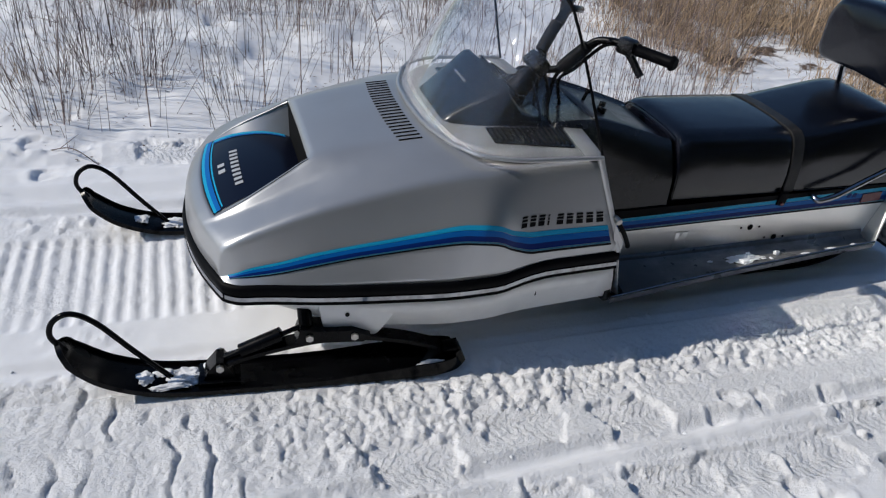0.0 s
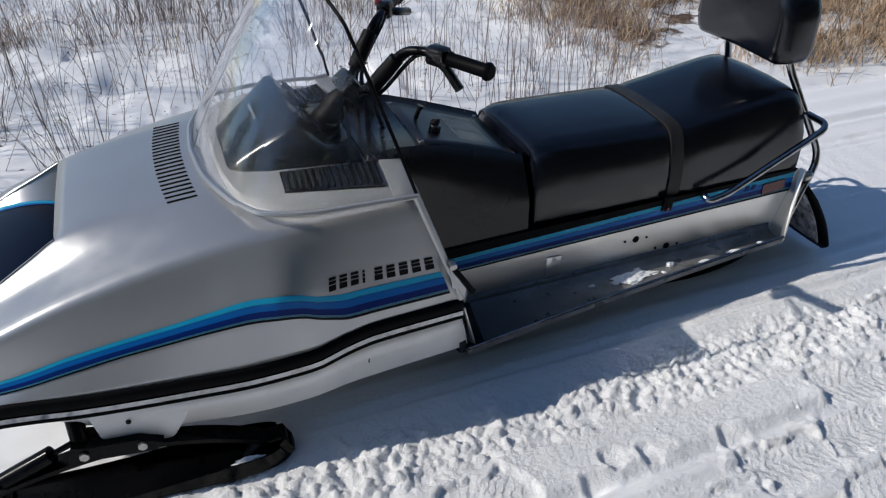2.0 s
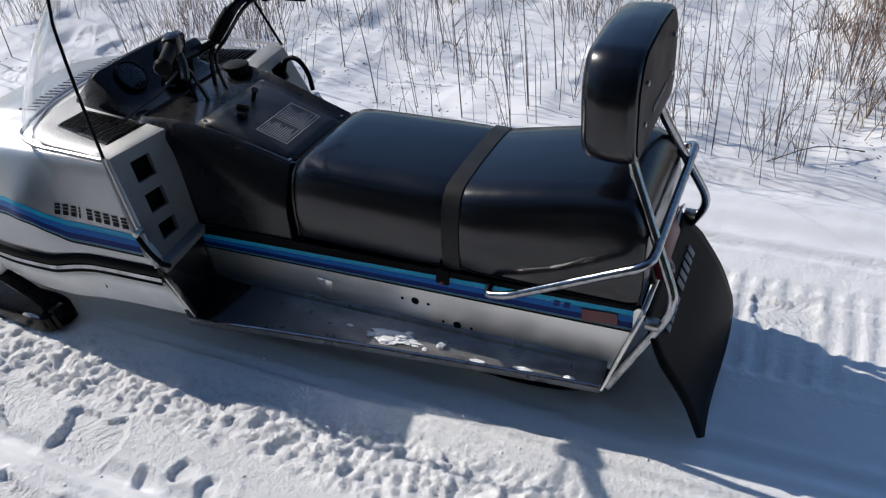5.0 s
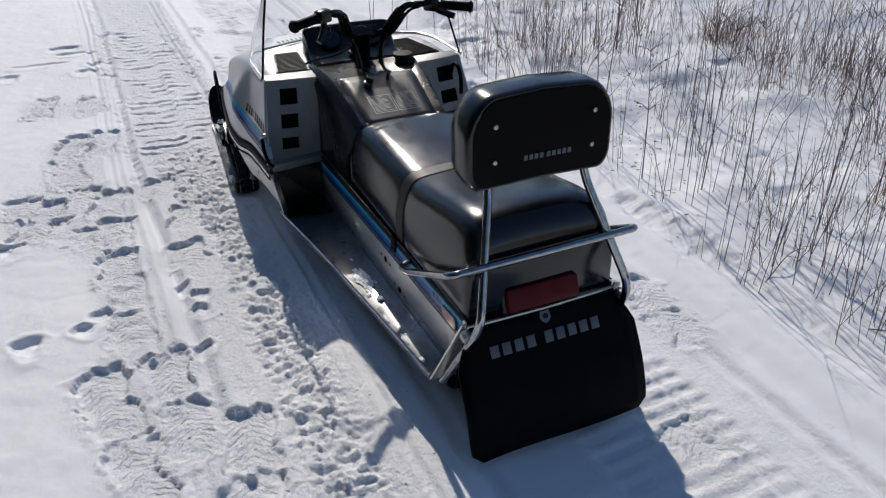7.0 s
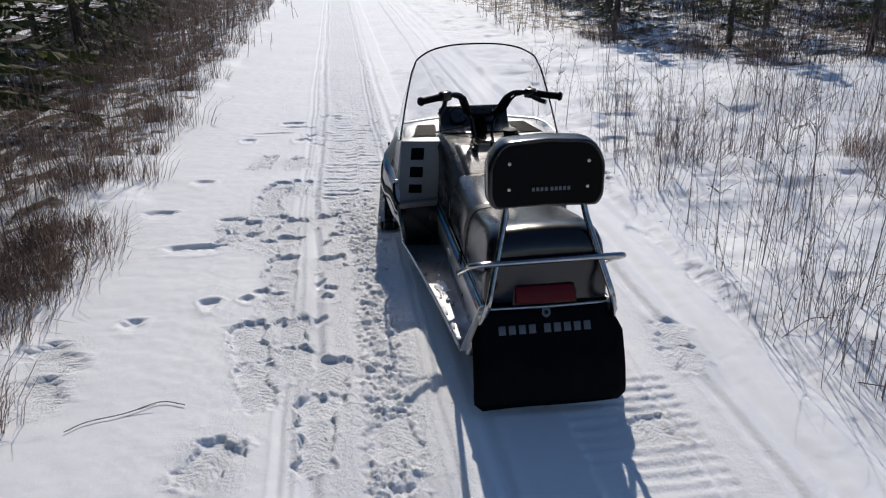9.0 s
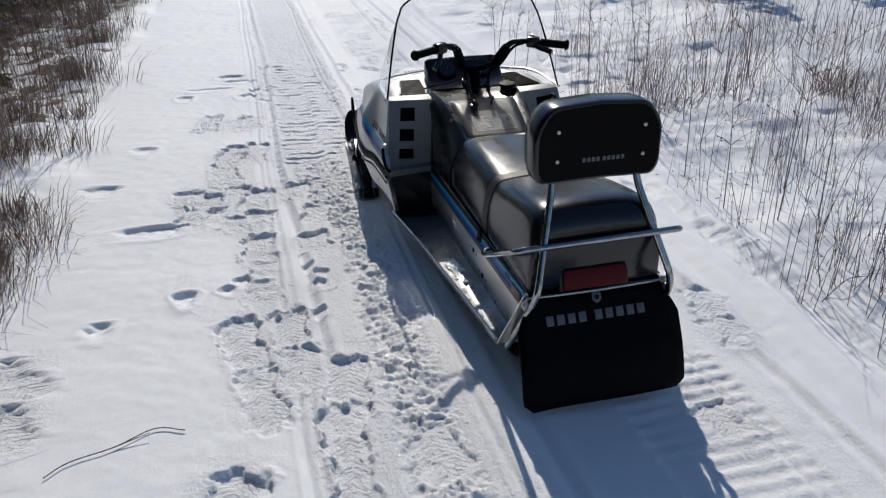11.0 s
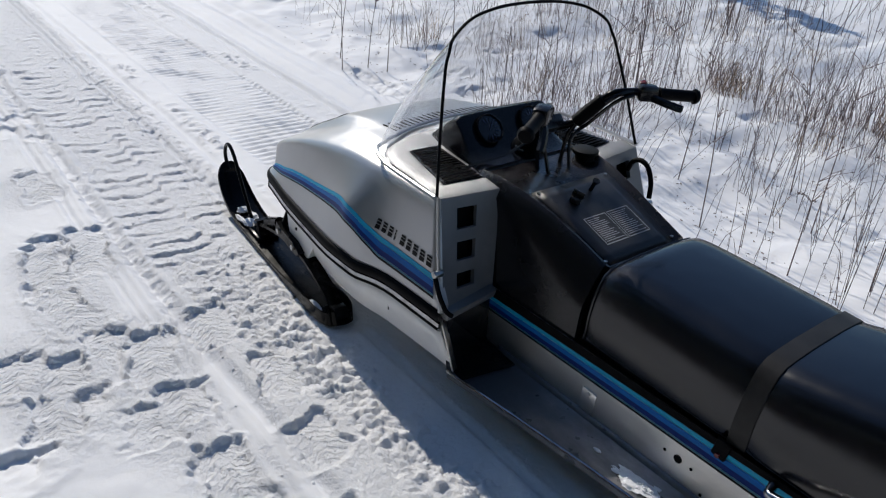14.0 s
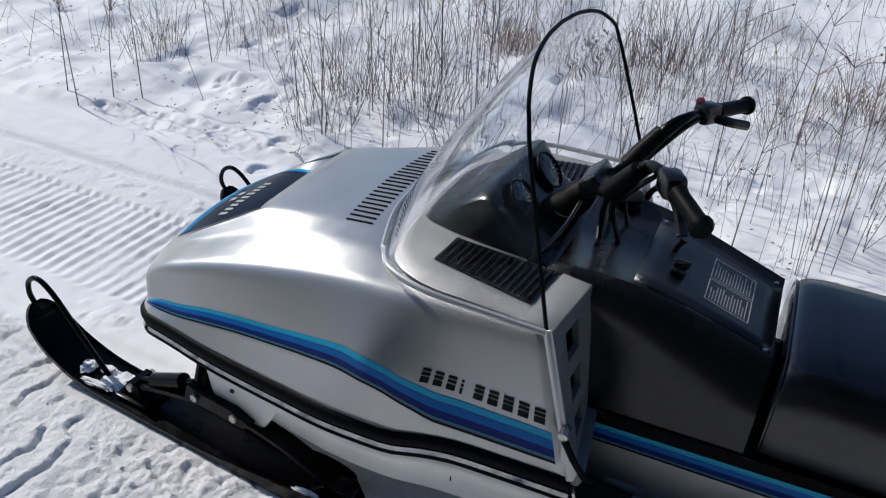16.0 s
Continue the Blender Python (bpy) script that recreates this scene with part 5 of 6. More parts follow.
FLAP = curve1([(0.0, 2.432), (0.08, 2.478), (0.2, 2.550), (0.33, 2.600)])
bm = bmesh.new()
rws = []
for k in range(15):
    d = 0.325 * k / 14
    w = 0.222 + 0.05 * min(1, d / 0.09) - 0.03 * max(0, (d - 0.30) / 0.025)
    rws.append([Vector((FLAP(d) + 0.022 * math.sin(u * 2.2 + 0.5) * d + 0.03 * max(0, -u) ** 2 * d, u * w - 0.05 * d, 0.366 - d * 0.925 + 0.01 * u * d)) for u in np.linspace(-1, 1, 17)])
loft(bm, rws)
flap = thicken(part("snow_flap", bm, rubber, sled, "dusty black rubber snow flap"), 0.008, 0.0)
bm = bmesh.new()
loft(bm, [[p + Vector((-0.009, 0, -0.002)) for p in row[1:-1]] for row in rws[3:-1]])
thicken(part("frost_crust", bm, frost, flap, "packed snow on the inner face"), 0.002, 0.0)
bm = bmesh.new()
tube(bm, [(2.430, -0.228, 0.366), (2.436, 0.0, 0.366), (2.430, 0.228, 0.366)], 0.006, 8)
part("flap_rail", bm, steel, flap)
for k in range(9):
    bm = bmesh.new()
    gap = 0.018 if k > 3 else 0.0
    v = -0.168 + 0.0362 * k + gap
    box(bm, pose(FLAP(0.068) + 0.008, v, 0.304, 0, -32, 0), (0.003, 0.025, 0.032), 0.001)
    part("letter_block", bm, grey_ink, flap)
bm = bmesh.new()
c = pose(FLAP(0.018) + 0.010, -0.005, 0.350, 0, 62, 0)
prism(bm, [c @ Vector(q) for q in ((-0.016, -0.014, 0), (-0.016, 0.014, 0), (0.003, 0.016, 0), (0.012, 0.010, 0), (0.018, 0, 0), (0.012, -0.010, 0), (0.003, -0.016, 0))], c.to_3x3() @ Vector((0, 0, 0.003)))
emblem = part("emblem", bm, grey_ink, flap, "small pale shield-shaped emblem")
bm = bmesh.new()
disc(bm, c @ pose(-0.002, 0, 0.0035), 0.008, 0.002, 14)
part("emblem_centre", bm, panel_navy, emblem, "dark centre")

# skis
for sign in (-1, 1):
    c = sign * 0.425
    prof = spline([(-0.352, 0, 0.192), (-0.347, 0, 0.184), (-0.337, 0, 0.168), (-0.318, 0, 0.140), (-0.25, 0, 0.086), (-0.15, 0, 0.047), (-0.05, 0, 0.034), (0.1, 0, 0.031), (0.5, 0, 0.031), (0.69, 0, 0.036), (0.735, 0, 0.052)], 5)
    width = curve1([(-0.352, 0.014), (-0.347, 0.028), (-0.337, 0.042), (-0.32, 0.053), (-0.26, 0.061), (-0.1, 0.065), (0.6, 0.065), (0.66, 0.060), (0.70, 0.050), (0.735, 0.028)])
    bm = bmesh.new()
    rws = []
    for i, p in enumerate(prof):
        t = (prof[min(i + 1, len(prof) - 1)] - prof[max(i - 1, 0)]).normalized()
        up = Vector((-t.z, 0, t.x))
        w = width(p.x)
        lip = 0.016 + 0.030 * max(0, min(1, (p.x - 0.30) / 0.3))
        prof2 = ((-1, lip), (-0.98, 0), (-0.5, -0.002), (-0.2, -0.004), (0.2, -0.004), (0.5, -0.002), (0.98, 0), (1, lip), (0.93, lip), (0.90, 0.006), (0.2, 0.010), (-0.2, 0.010), (-0.90, 0.006), (-0.93, lip))
        rws.append([p + up * h + Vector((0, c + u * w, 0)) for u, h in prof2])
    loft(bm, rws, close_v=True, caps=True)
    ski = part("ski", bm, black_paint, sled, "black steel ski with snow on it")
    bm = bmesh.new()
    tube(bm, spline([(-0.330, c, 0.168), (-0.360, c, 0.215), (-0.348, c, 0.262), (-0.305, c, 0.284), (-0.25, c, 0.252), (-0.17, c, 0.152), (-0.085, c, 0.050)], 5), 0.0075, 10)
    part("ski_loop", bm, black_paint, ski, "black bent rod handle")
    bm = bmesh.new()
    spring = spline([(0.03, 0, 0.088), (0.16, 0, 0.128), (0.30, 0, 0.156), (0.42, 0, 0.158), (0.52, 0, 0.142), (0.60, 0, 0.118), (0.66, 0, 0.092), (0.70, 0, 0.062)], 5)
    rws = [[p + Vector((0, c + u, h)) for u, h in ((-0.024, -0.006), (0.024, -0.006), (0.024, 0.006), (-0.024, 0.006))] for p in spring]
    loft(bm, rws, close_v=True, caps=True)
    part("leaf_spring", bm, black_paint, ski)
    bm = bmesh.new()
    tube(bm, [(0.045, c, 0.098), (0.10, c, 0.124), (0.101, c, 0.124), (0.21, c, 0.174), (0.211, c, 0.174), (0.285, c, 0.208)], [0.010, 0.010, 0.021, 0.021, 0.007, 0.007], 14)
    part("damper", bm, black_paint, ski, "black shock absorber")
    bm = bmesh.new()
    prism(bm, [(-0.005, c - 0.03, 0.045), (0.085, c - 0.03, 0.045), (0.075, c - 0.03, 0.075), (0.055, c - 0.03, 0.112), (0.035, c - 0.03, 0.112), (0.01, c - 0.03, 0.080)], (0, 0.06, 0))
    box(bm, pose(0.04, c, 0.048), (0.11, 0.085, 0.016), 0.003)
    part("front_bracket", bm, black_paint, ski)
    bm = bmesh.new()
    prism(bm, [(0.245, c - 0.034, 0.165), (0.43, c - 0.034, 0.155), (0.45, c - 0.034, 0.172), (0.40, c - 0.034, 0.195), (0.30, c - 0.034, 0.200), (0.26, c - 0.034, 0.210)], (0, 0.068, 0))
    tube(bm, [(0.275, c, 0.20), (0.272, c - sign * 0.02, 0.245)], 0.020, 12)
    tube(bm, [(0.36, c - sign * 0.01, 0.18), (0.37, c - sign * 0.05, 0.30)], 0.018, 12)
    part("saddle", bm, black_paint, ski)
    bm = bmesh.new()
    prism(bm, [(0.60, c - 0.024, 0.040), (0.725, c - 0.024, 0.05), (0.722, c - 0.024, 0.085), (0.705, c - 0.024, 0.098), (0.66, c - 0.024, 0.090)], (0, 0.048, 0))
    bmesh.ops.bevel(bm, geom=list(bm.edges), offset=0.005, segments=2, profile=0.5, affect="EDGES")
    part("rear_bracket", bm, black_paint, ski)
    for x, z in ((0.045, 0.098), (0.283, 0.182), (0.405, 0.178)):
        bm = bmesh.new()
        disc(bm, pose(x, c, z, 90, 0, 0), 0.011, 0.082, 6)
        part("bolt", bm, steel, ski, "zinc bolt")

    # both skis are steered a little to the right
    ski.matrix_basis = pose(0.35, c, 0) @ pose(0, 0, 0, 0, 0, -4.4 if sign < 0 else -1.2) @ pose(-0.35, -c, 0)

# handlebar
HC = 0.014
post_top = Vector((1.050, HC, 0.765))
bm = bmesh.new()
tube(bm, [(0.985, HC, 0.675), (1.02, HC, 0.72), tuple(post_top)], 0.019, 14)
bar = part("steering_post", bm, black_paint, sled, "black steering post with clamp")
bm = bmesh.new()
tube(bm, [(0.975, HC, 0.655), (0.99, HC, 0.685), (1.012, HC, 0.708), (1.02, HC, 0.722), (1.038, HC, 0.745)], [0.050, 0.040, 0.034, 0.036, 0.024], 14)
part("steering_boot", bm, rubber, bar, "black folded rubber boot")
bm = bmesh.new()
box(bm, pose(1.05, HC, 0.768, 0, -40, 0), (0.05, 0.11, 0.045), 0.010)
part("bar_clamp", bm, black_plastic, bar)
bm = bmesh.new()
pts = []
for sign in (-1, 1):
    side = [(1.300, HC + sign * 0.334, 0.881), (1.200, HC + sign * 0.165, 0.890), (1.165, HC + sign * 0.120, 0.880), (1.090, HC + sign * 0.075, 0.775), (1.060, HC + sign * 0.03, 0.760)]
    pts = pts + (side if sign < 0 else side[::-1])
tube(bm, fillet(pts, 0.035), 0.0112, 12)
part("handlebar", bm, black_paint, bar)
for sign in (-1, 1):
    bm = bmesh.new()
    tube(bm, [(1.152, HC + sign * 0.113, 0.862), (1.150, HC + sign * 0.112, 0.859), (1.122, HC + sign * 0.095, 0.820), (1.094, HC + sign * 0.078, 0.781), (1.092, HC + sign * 0.077, 0.778)], [0.012, 0.019, 0.021, 0.020, 0.012], 12)
    part("bar_wrap", bm, rubber, bar, "black foam wrapping")
for sign in (-1, 1):
    a, b = Vector((1.300, HC + sign * 0.334, 0.881)), Vector((1.200, HC + sign * 0.165, 0.890))
    d = (b - a).normalized()
    bm = bmesh.new()
    tube(bm, [a - d * 0.004, a + d * 0.004, a + d * 0.010, a + d * 0.011, a + d * 0.110, a + d * 0.115], [0.016, 0.0215, 0.0215, 0.0165, 0.0165, 0.019], 16)
    part("grip", bm, rubber, bar, "black rubber grip")
    bm = bmesh.new()
    box(bm, look(tuple(a + d * 0.15), tuple(b)), (0.042, 0.046, 0.055), 0.010)
    part("switch_block", bm, black_plastic, bar)
    bm = bmesh.new()
    s = a + d * 0.15
    tube(bm, fillet([s + Vector((0.0, 0, -0.012)), s + Vector((0.020, sign * 0.005, -0.035)), s + Vector((0.034, sign * 0.020, -0.062)), s + Vector((0.042, sign * 0.034, -0.078))] if sign < 0 else [s + Vector((0.0, 0, -0.005)), s + Vector((0.045, sign * 0.01, -0.015)), s + Vector((0.085, sign * 0.055, -0.030))], 0.02), 0.0115, 8)
    part("lever", bm, black_plastic, bar)
    bm = bmesh.new()
    tube(bm, spline([b + Vector((0.005, 0, 0.004)), Vector((1.178, HC + sign * 0.122, 0.872)), Vector((1.115, HC + sign * 0.085, 0.795)), Vector((1.088, HC + sign * 0.060, 0.745)), Vector((1.085, HC + sign * 0.045, 0.645))], 6), 0.0065, 8)
    part("cable", bm, pod_plastic, bar, "black control cable")
    bm = bmesh.new()
    tube(bm, spline([b + Vector((0.012, 0, -0.008)), Vector((1.185, HC + sign * 0.13, 0.862)), Vector((1.126, HC + sign * 0.098, 0.785)), Vector((1.105, HC + sign * 0.055, 0.735)), Vector((1.13, HC + sign * 0.04, 0.645))], 6), 0.0055, 8)
    part("cable", bm, pod_plastic, bar)
bm = bmesh.new()
disc(bm, pose(1.205, HC + 0.205, 0.908, 20, 0, 0), 0.010, 0.016, 12, 0.002)
part("stop_button", bm, dim_red, bar, "small red stop button")

bm = bmesh.new()
tube(bm, spline([(1.030, HC - 0.03, 0.722), (1.020, -0.09, 0.690), (1.000, -0.17, 0.672), (0.985, -0.215, 0.655)], 5), 0.0045, 8)
part("cable", bm, pod_plastic, bar)

# loose snow lying on the skis and boards
def lump(name, x, v, z, sx, sy, sz, seed, label):
    bm = bmesh.new()
    bmesh.ops.create_icosphere(bm, subdivisions=4 if sx > 0.02 else 2, radius=1.0)
    for q in bm.verts:
        p = q.co.copy()
        f = 1 + 0.5 * noise.noise(p * 1.6 + Vector((seed, 0, 0))) + 0.35 * noise.noise(p * 4.0 + Vector((0, seed, 0))) + 0.15 * noise.noise(p * 11.0)
        q.co = Vector((p.x * sx * f, p.y * sy * f, max(p.z, -0.25) * sz * f))
    ob = part(name, bm, loose_snow, None, label)
    ob.location = (x, V0 + v, z)
    return tagged(ob, label, "snow")


for k, (x, v, z, sx, sy, sz) in enumerate([(-0.045, -0.425, 0.044, 0.045, 0.032, 0.014), (-0.15, -0.435, 0.062, 0.022, 0.022, 0.009), (-0.09, -0.465, 0.052, 0.05, 0.010, 0.008), (0.01, -0.395, 0.050, 0.016, 0.016, 0.014), (-0.10, -0.41, 0.054, 0.03, 0.014, 0.007), (0.62, -0.475, 0.072, 0.035, 0.006, 0.010), (-0.06, 0.425, 0.044, 0.045, 0.032, 0.013), (-0.17, 0.43, 0.068, 0.022, 0.024, 0.008)]):
    lump("snow_clump", x, v + (0.35 - x) * (0.077 if v < 0 else 0.02), z, sx, sy, sz, k * 3.1, "clump of loose snow on a black ski")
crumb = random.Random(33)
board_snow = [(1.80, -0.292, 0.062, 0.020, 0.0022), (1.79, -0.306, 0.030, 0.018, 0.005), (1.82, -0.292, 0.022, 0.012, 0.009), (1.94, -0.285, 0.011, 0.010, 0.012), (2.05, -0.306, 0.020, 0.006, 0.002), (2.17, -0.296, 0.024, 0.007, 0.0025), (2.28, -0.288, 0.014, 0.006, 0.003)]
board_snow += [(crumb.gauss(1.81, 0.055), crumb.gauss(-0.288, 0.016), crumb.uniform(0.004, 0.018), crumb.uniform(0.003, 0.009), crumb.uniform(0.001, 0.0035)) for _ in range(12)]
for k, (x, v, sx, sy, sz) in enumerate(board_snow):
    lump("snow_clump", x, v, 0.162 + 0.014 * (x - 1.23), sx, sy, sz, 20 + k * 2.7, "melting snow on the running board")


# ---------------------------------------------------------------- dead plants beside the trail
def bend_stems(places, material, name, label, category, sides=3, parent=None):
    """Many thin dry stems in one mesh. places: x, v, height, lean angle, lean amount, radius, side twigs."""
    verts, faces = [], []

    def strand(p0, p1, p2, r):
        base = len(verts)
        for k, p in enumerate((p0, p1, p2)):
            rr = r * (1.0, 0.8, 0.35)[k]
            for a in range(sides):
                t = 2 * math.pi * a / sides
                verts.append((p[0] + rr * math.cos(t), p[1] + rr * math.sin(t), p[2]))
        for k in range(2):
            for a in range(sides):
                b = (a + 1) % sides
                faces.append((base + k * sides + a, base + k * sides + b, base + (k + 1) * sides + b, base + (k + 1) * sides + a))

    rng = random.Random(len(places) + 7)
    for x, v, h, ang, lean, r, twigs in places:
        z0 = height_at(x, v) - 0.03
        dx, dy = math.cos(ang) * lean, math.sin(ang) * lean
        a, b, c = (x, v + V0, z0), (x + dx * 0.35 * h, v + V0 + dy * 0.35 * h, z0 + h * 0.55), (x + dx * h, v + V0 + dy * h, z0 + h * math.sqrt(max(0.05, 1 - lean * lean * 0.8)))
        strand(a, b, c, r)
        for _ in range(twigs):
            t = rng.uniform(0.45, 0.95)
            s = [b[i] + (c[i] - b[i]) * (t - 0.45) / 0.55 for i in range(3)]
            q, l = rng.uniform(0, 6.28), rng.uniform(0.05, 0.16) * h
            e = (s[0] + math.cos(q) * l, s[1] + math.sin(q) * l, s[2] + l * rng.uniform(0.3, 1.1))
            m = [(s[i] + e[i]) / 2 + (0.01 if i == 2 else 0) for i in range(3)]
            strand(s, m, e, r * 0.6)
    ob = mesh_ob(name, verts, faces, material, parent, "", False)
    return tagged(ob, label, category, kind="stuff")


rng = random.Random(11)


def clumped(n, x0, x1, v0, v1, spread, per):
    out = []
    while len(out) < n:
        cx, cv = rng.uniform(x0, x1), rng.uniform(v0, v1)
        for _ in range(rng.randint(1, per)):
            out.append((min(max(rng.gauss(cx, spread), x0 - 0.3), x1 + 0.3), max(rng.gauss(cv, spread), v0)))
    return out[:n]


def tufts(n, x0, x1, v0, v1, per, reach, h0, h1, r, keep, wild=0.6):
    """Compact tussocks whose blades lean outwards. keep(x, v) says where they may stand."""
    out = []
    while len(out) < n:
        cx, cv = rng.uniform(x0, x1), rng.uniform(v0, v1)
        size = rng.uniform(0.5, 1.3)
        if not keep(cx, cv):
            continue
        for _ in range(rng.randint(per // 3, per)):
            a, d = rng.uniform(0, 6.283), rng.random() ** 0.7
            out.append((cx + math.cos(a) * d * reach * size, cv + math.sin(a) * d * reach * size, size * rng.uniform(h0, h1), a + rng.gauss(0, wild), min(1.0, 0.2 + 0.95 * d * rng.random()), r * rng.uniform(0.6, 1.3), rng.choice((0, 0, 1))))
    return out


def stems(points, h0, h1, lean, r, twigs):
    return [(x, v, rng.uniform(h0, h1), rng.uniform(0, 6.283), abs(rng.gauss(0, lean)), r * rng.uniform(0.6, 1.25), rng.choice(twigs)) for x, v in points]


def mixed(points, h0, h1, r, twigs):
    """Mostly upright stems, some leaning far over."""
    out = []
    for x, v in points:
        lean = abs(rng.gauss(0, 0.12)) if rng.random() < 0.6 else rng.uniform(0.2, 0.75)
        out.append((x, v, h0 + (h1 - h0) * rng.random() ** 1.4, rng.uniform(0, 6.283), lean, r * rng.uniform(0.55, 1.3), rng.choice(twigs)))
    return out


def thin_out(points, scale, seed, cut):
    """Leaves gaps where a noise field is low."""
    a = np.array(points)
    keep = fbm(a[:, 0], a[:, 1], scale, seed) > cut
    return [q for q, k in zip(points, keep) if k]


def sparse_ahead(points):
    return [(x, v) for x, v in points if (x > -0.7 or v > 3.2 or rng.random() < 0.35) and rng.random() < 0.12 + 2.2 * (v - 1.1)]


near_pts = sparse_ahead(thin_out(clumped(900, -3.2, 3.4, 1.15, 3.2, 0.13, 20), 0.5, 201, -0.08))
mid_pts = sparse_ahead(thin_out(clumped(1380, -8.0, 5.0, 2.8, 8.0, 0.22, 24), 0.8, 203, -0.06))
far_pts = thin_out(clumped(2300, -30.0, 2.0, 2.2, 14.0, 0.5, 14), 2.0, 205, -0.08)
bank_pts = clumped(130, 2.0, 2.7, 1.0, 1.8, 0.08, 14) + clumped(40, 1.0, 2.0, 1.1, 1.6, 0.08, 8)
bend_stems(mixed(bank_pts, 0.15, 0.75, 0.0017, (0, 1, 3, 5)), stalk, "dry_reeds", "dark dead weeds leaning on the trail bank", "dry plants")
bend_stems(mixed(near_pts, 0.18, 0.85, 0.0016, (0, 1, 3, 5)), stalk, "dry_reeds", "thin dead brown stalks standing in the snow", "dry plants")
bend_stems(mixed(mid_pts, 0.25, 0.95, 0.0023, (0, 0, 1, 3)), stalk, "dry_reeds", "field of thin dead stalks in deep snow", "dry plants")
bend_stems(mixed(far_pts, 0.3, 1.0, 0.0034, (0, 1, 2)), stalk, "dry_reeds", "distant field of dead stalks", "dry plants")
brush_spot = lambda x, v: v > 1.25 + 0.4 * rng.random() and fbm(np.array([x]), np.array([v]), 0.6, 209)[0] > 0.12 and (x > -0.6 or rng.random() < 0.3)
bend_stems(tufts(1250, -2.5, 3.3, 1.2, 4.2, 34, 0.20, 0.18, 0.5, 0.0016, brush_spot), stalk, "dry_brush", "tangled low dead brush in the snow", "dry plants")
fallen = [(x, v, rng.uniform(0.25, 0.6), rng.uniform(0, 6.283), rng.uniform(0.85, 1.08), 0.0017, 3) for x, v in clumped(200, -3.0, 3.5, 1.35, 4.5, 0.3, 5)]
bend_stems(fallen, stalk, "bent_stalks", "bent and fallen dead stalks on the snow", "dry plants")
tan_line = lambda x: np.maximum(1.48 - 0.32 * (x - 2.9), 0.98)
tan_edge = lambda x, v: x > 2.72 + 0.25 * rng.random() + 0.25 * max(0, 2.6 - v) * rng.random() and v > tan_line(x) + 0.12 * rng.random() and fbm(np.array([x]), np.array([v]), 0.42, 219)[0] > 0.01
bend_stems(tufts(6800, 2.75, 5.6, 1.0, 3.8, 60, 0.22, 0.05, 0.24, 0.0024, tan_edge, 2.5), tan_grass, "tan_grass", "matted tan dead grass at the field edge", "dry grass")
bend_stems(tufts(5200, 2.75, 9.0, 1.0, 7.0, 70, 0.22, 0.10, 0.40, 0.0030, tan_edge, 2.5), tan_grass, "tan_grass", "farther tan dead grass at the field edge", "dry grass")
bend_stems(tufts(420, 2.75, 7.0, 1.1, 5.0, 14, 0.34, 0.2, 0.7, 0.0024, tan_edge, 2.5), dark_stem, "dry_brush", "dark leafless twigs among the tan grass", "brush")
lying = [(x, v, rng.uniform(0.12, 0.38), rng.uniform(0, 6.283), rng.uniform(0.7, 1.08), 0.0026, 1) for x, v in clumped(2600, 2.75, 5.4, 1.1, 3.6, 0.16, 30) if tan_edge(x, v)]
bend_stems(lying, tan_grass, "tan_grass", "bent and fallen blades of tan grass", "dry grass")
tan2 = stems(clumped(1100, -2.5, 3.0, 1.6, 5.0, 0.08, 45), 0.08, 0.30, 0.6, 0.0016, (0,))
bend_stems(tan2, tan_grass, "grass_tufts", "small tufts of pale dead grass poking out of snow", "dry grass")
left_edge = lambda x, v: v < -1.95 + 0.012 * min(x, 1) - 0.15 * rng.random() and (rng.random() < 0.05 or fbm(np.array([x]), np.array([v]), 0.45, 211)[0] > 0.05)
bend_stems(tufts(10000, -8.0, 2.6, -4.6, -1.9, 60, 0.15, 0.09, 0.34, 0.0021, left_edge), brown_grass, "brown_scrub", "tangled brown dead grass on the trail edge", "dry grass")
bend_stems(tufts(3600, -1.0, 2.7, -2.9, -1.9, 60, 0.13, 0.08, 0.26, 0.0018, left_edge), brown_grass, "brown_scrub", "tangled brown dead grass on the trail edge", "dry grass")
left_stalks = [(x, min(v, -2.05 + 0.012 * min(x, 0) - 0.3 * min(max(x + 0.5, 0), 1))) for x, v in clumped(3200, -16.0, 2.0, -5.5, -2.1, 0.25, 9)]
bend_stems(mixed(left_stalks, 0.25, 1.0, 0.0026, (0, 1, 2, 3)), brown_grass, "brown_stalks", "upright brown stalks along the trail edge", "dry plants")
left_far = [(x, v + 0.012 * min(x + 6, 0)) for x, v in clumped(3600, -36.0, -6.0, -6.0, -2.25, 0.4, 24)]
bend_stems(mixed(left_far, 0.2, 0.8, 0.0050, (0, 1)), brown_grass, "brown_scrub", "distant brown scrub along the trail", "dry grass")


far_right = [q for q in thin_out(clumped(4200, -32.0, -8.0, 2.3, 13.0, 0.5, 26), 1.6, 207, -0.1)]
bend_stems(mixed(far_right, 0.2, 0.8, 0.0055, (0, 1)), brown_grass, "brown_scrub", "distant brown scrub under the trees", "dry grass")


thicket = lambda x, v: v > 0.4 + wood_edge(x) and fbm(np.array([x]), np.array([v]), 1.0, 213)[0] > 0.07
bend_stems(tufts(3400, -19.0, -7.6, 3.0, 13.0, 46, 0.35, 0.25, 0.8, 0.0042, thicket), dark_stem, "thicket", "dark leafless thicket under the trees", "brush")


bend_stems(tufts(1900, -7.8, -3.4, 2.6, 9.0, 40, 0.28, 0.15, 0.6, 0.0030, thicket), brown_grass, "brown_scrub", "tangled brown brush below the field's trees", "dry grass")
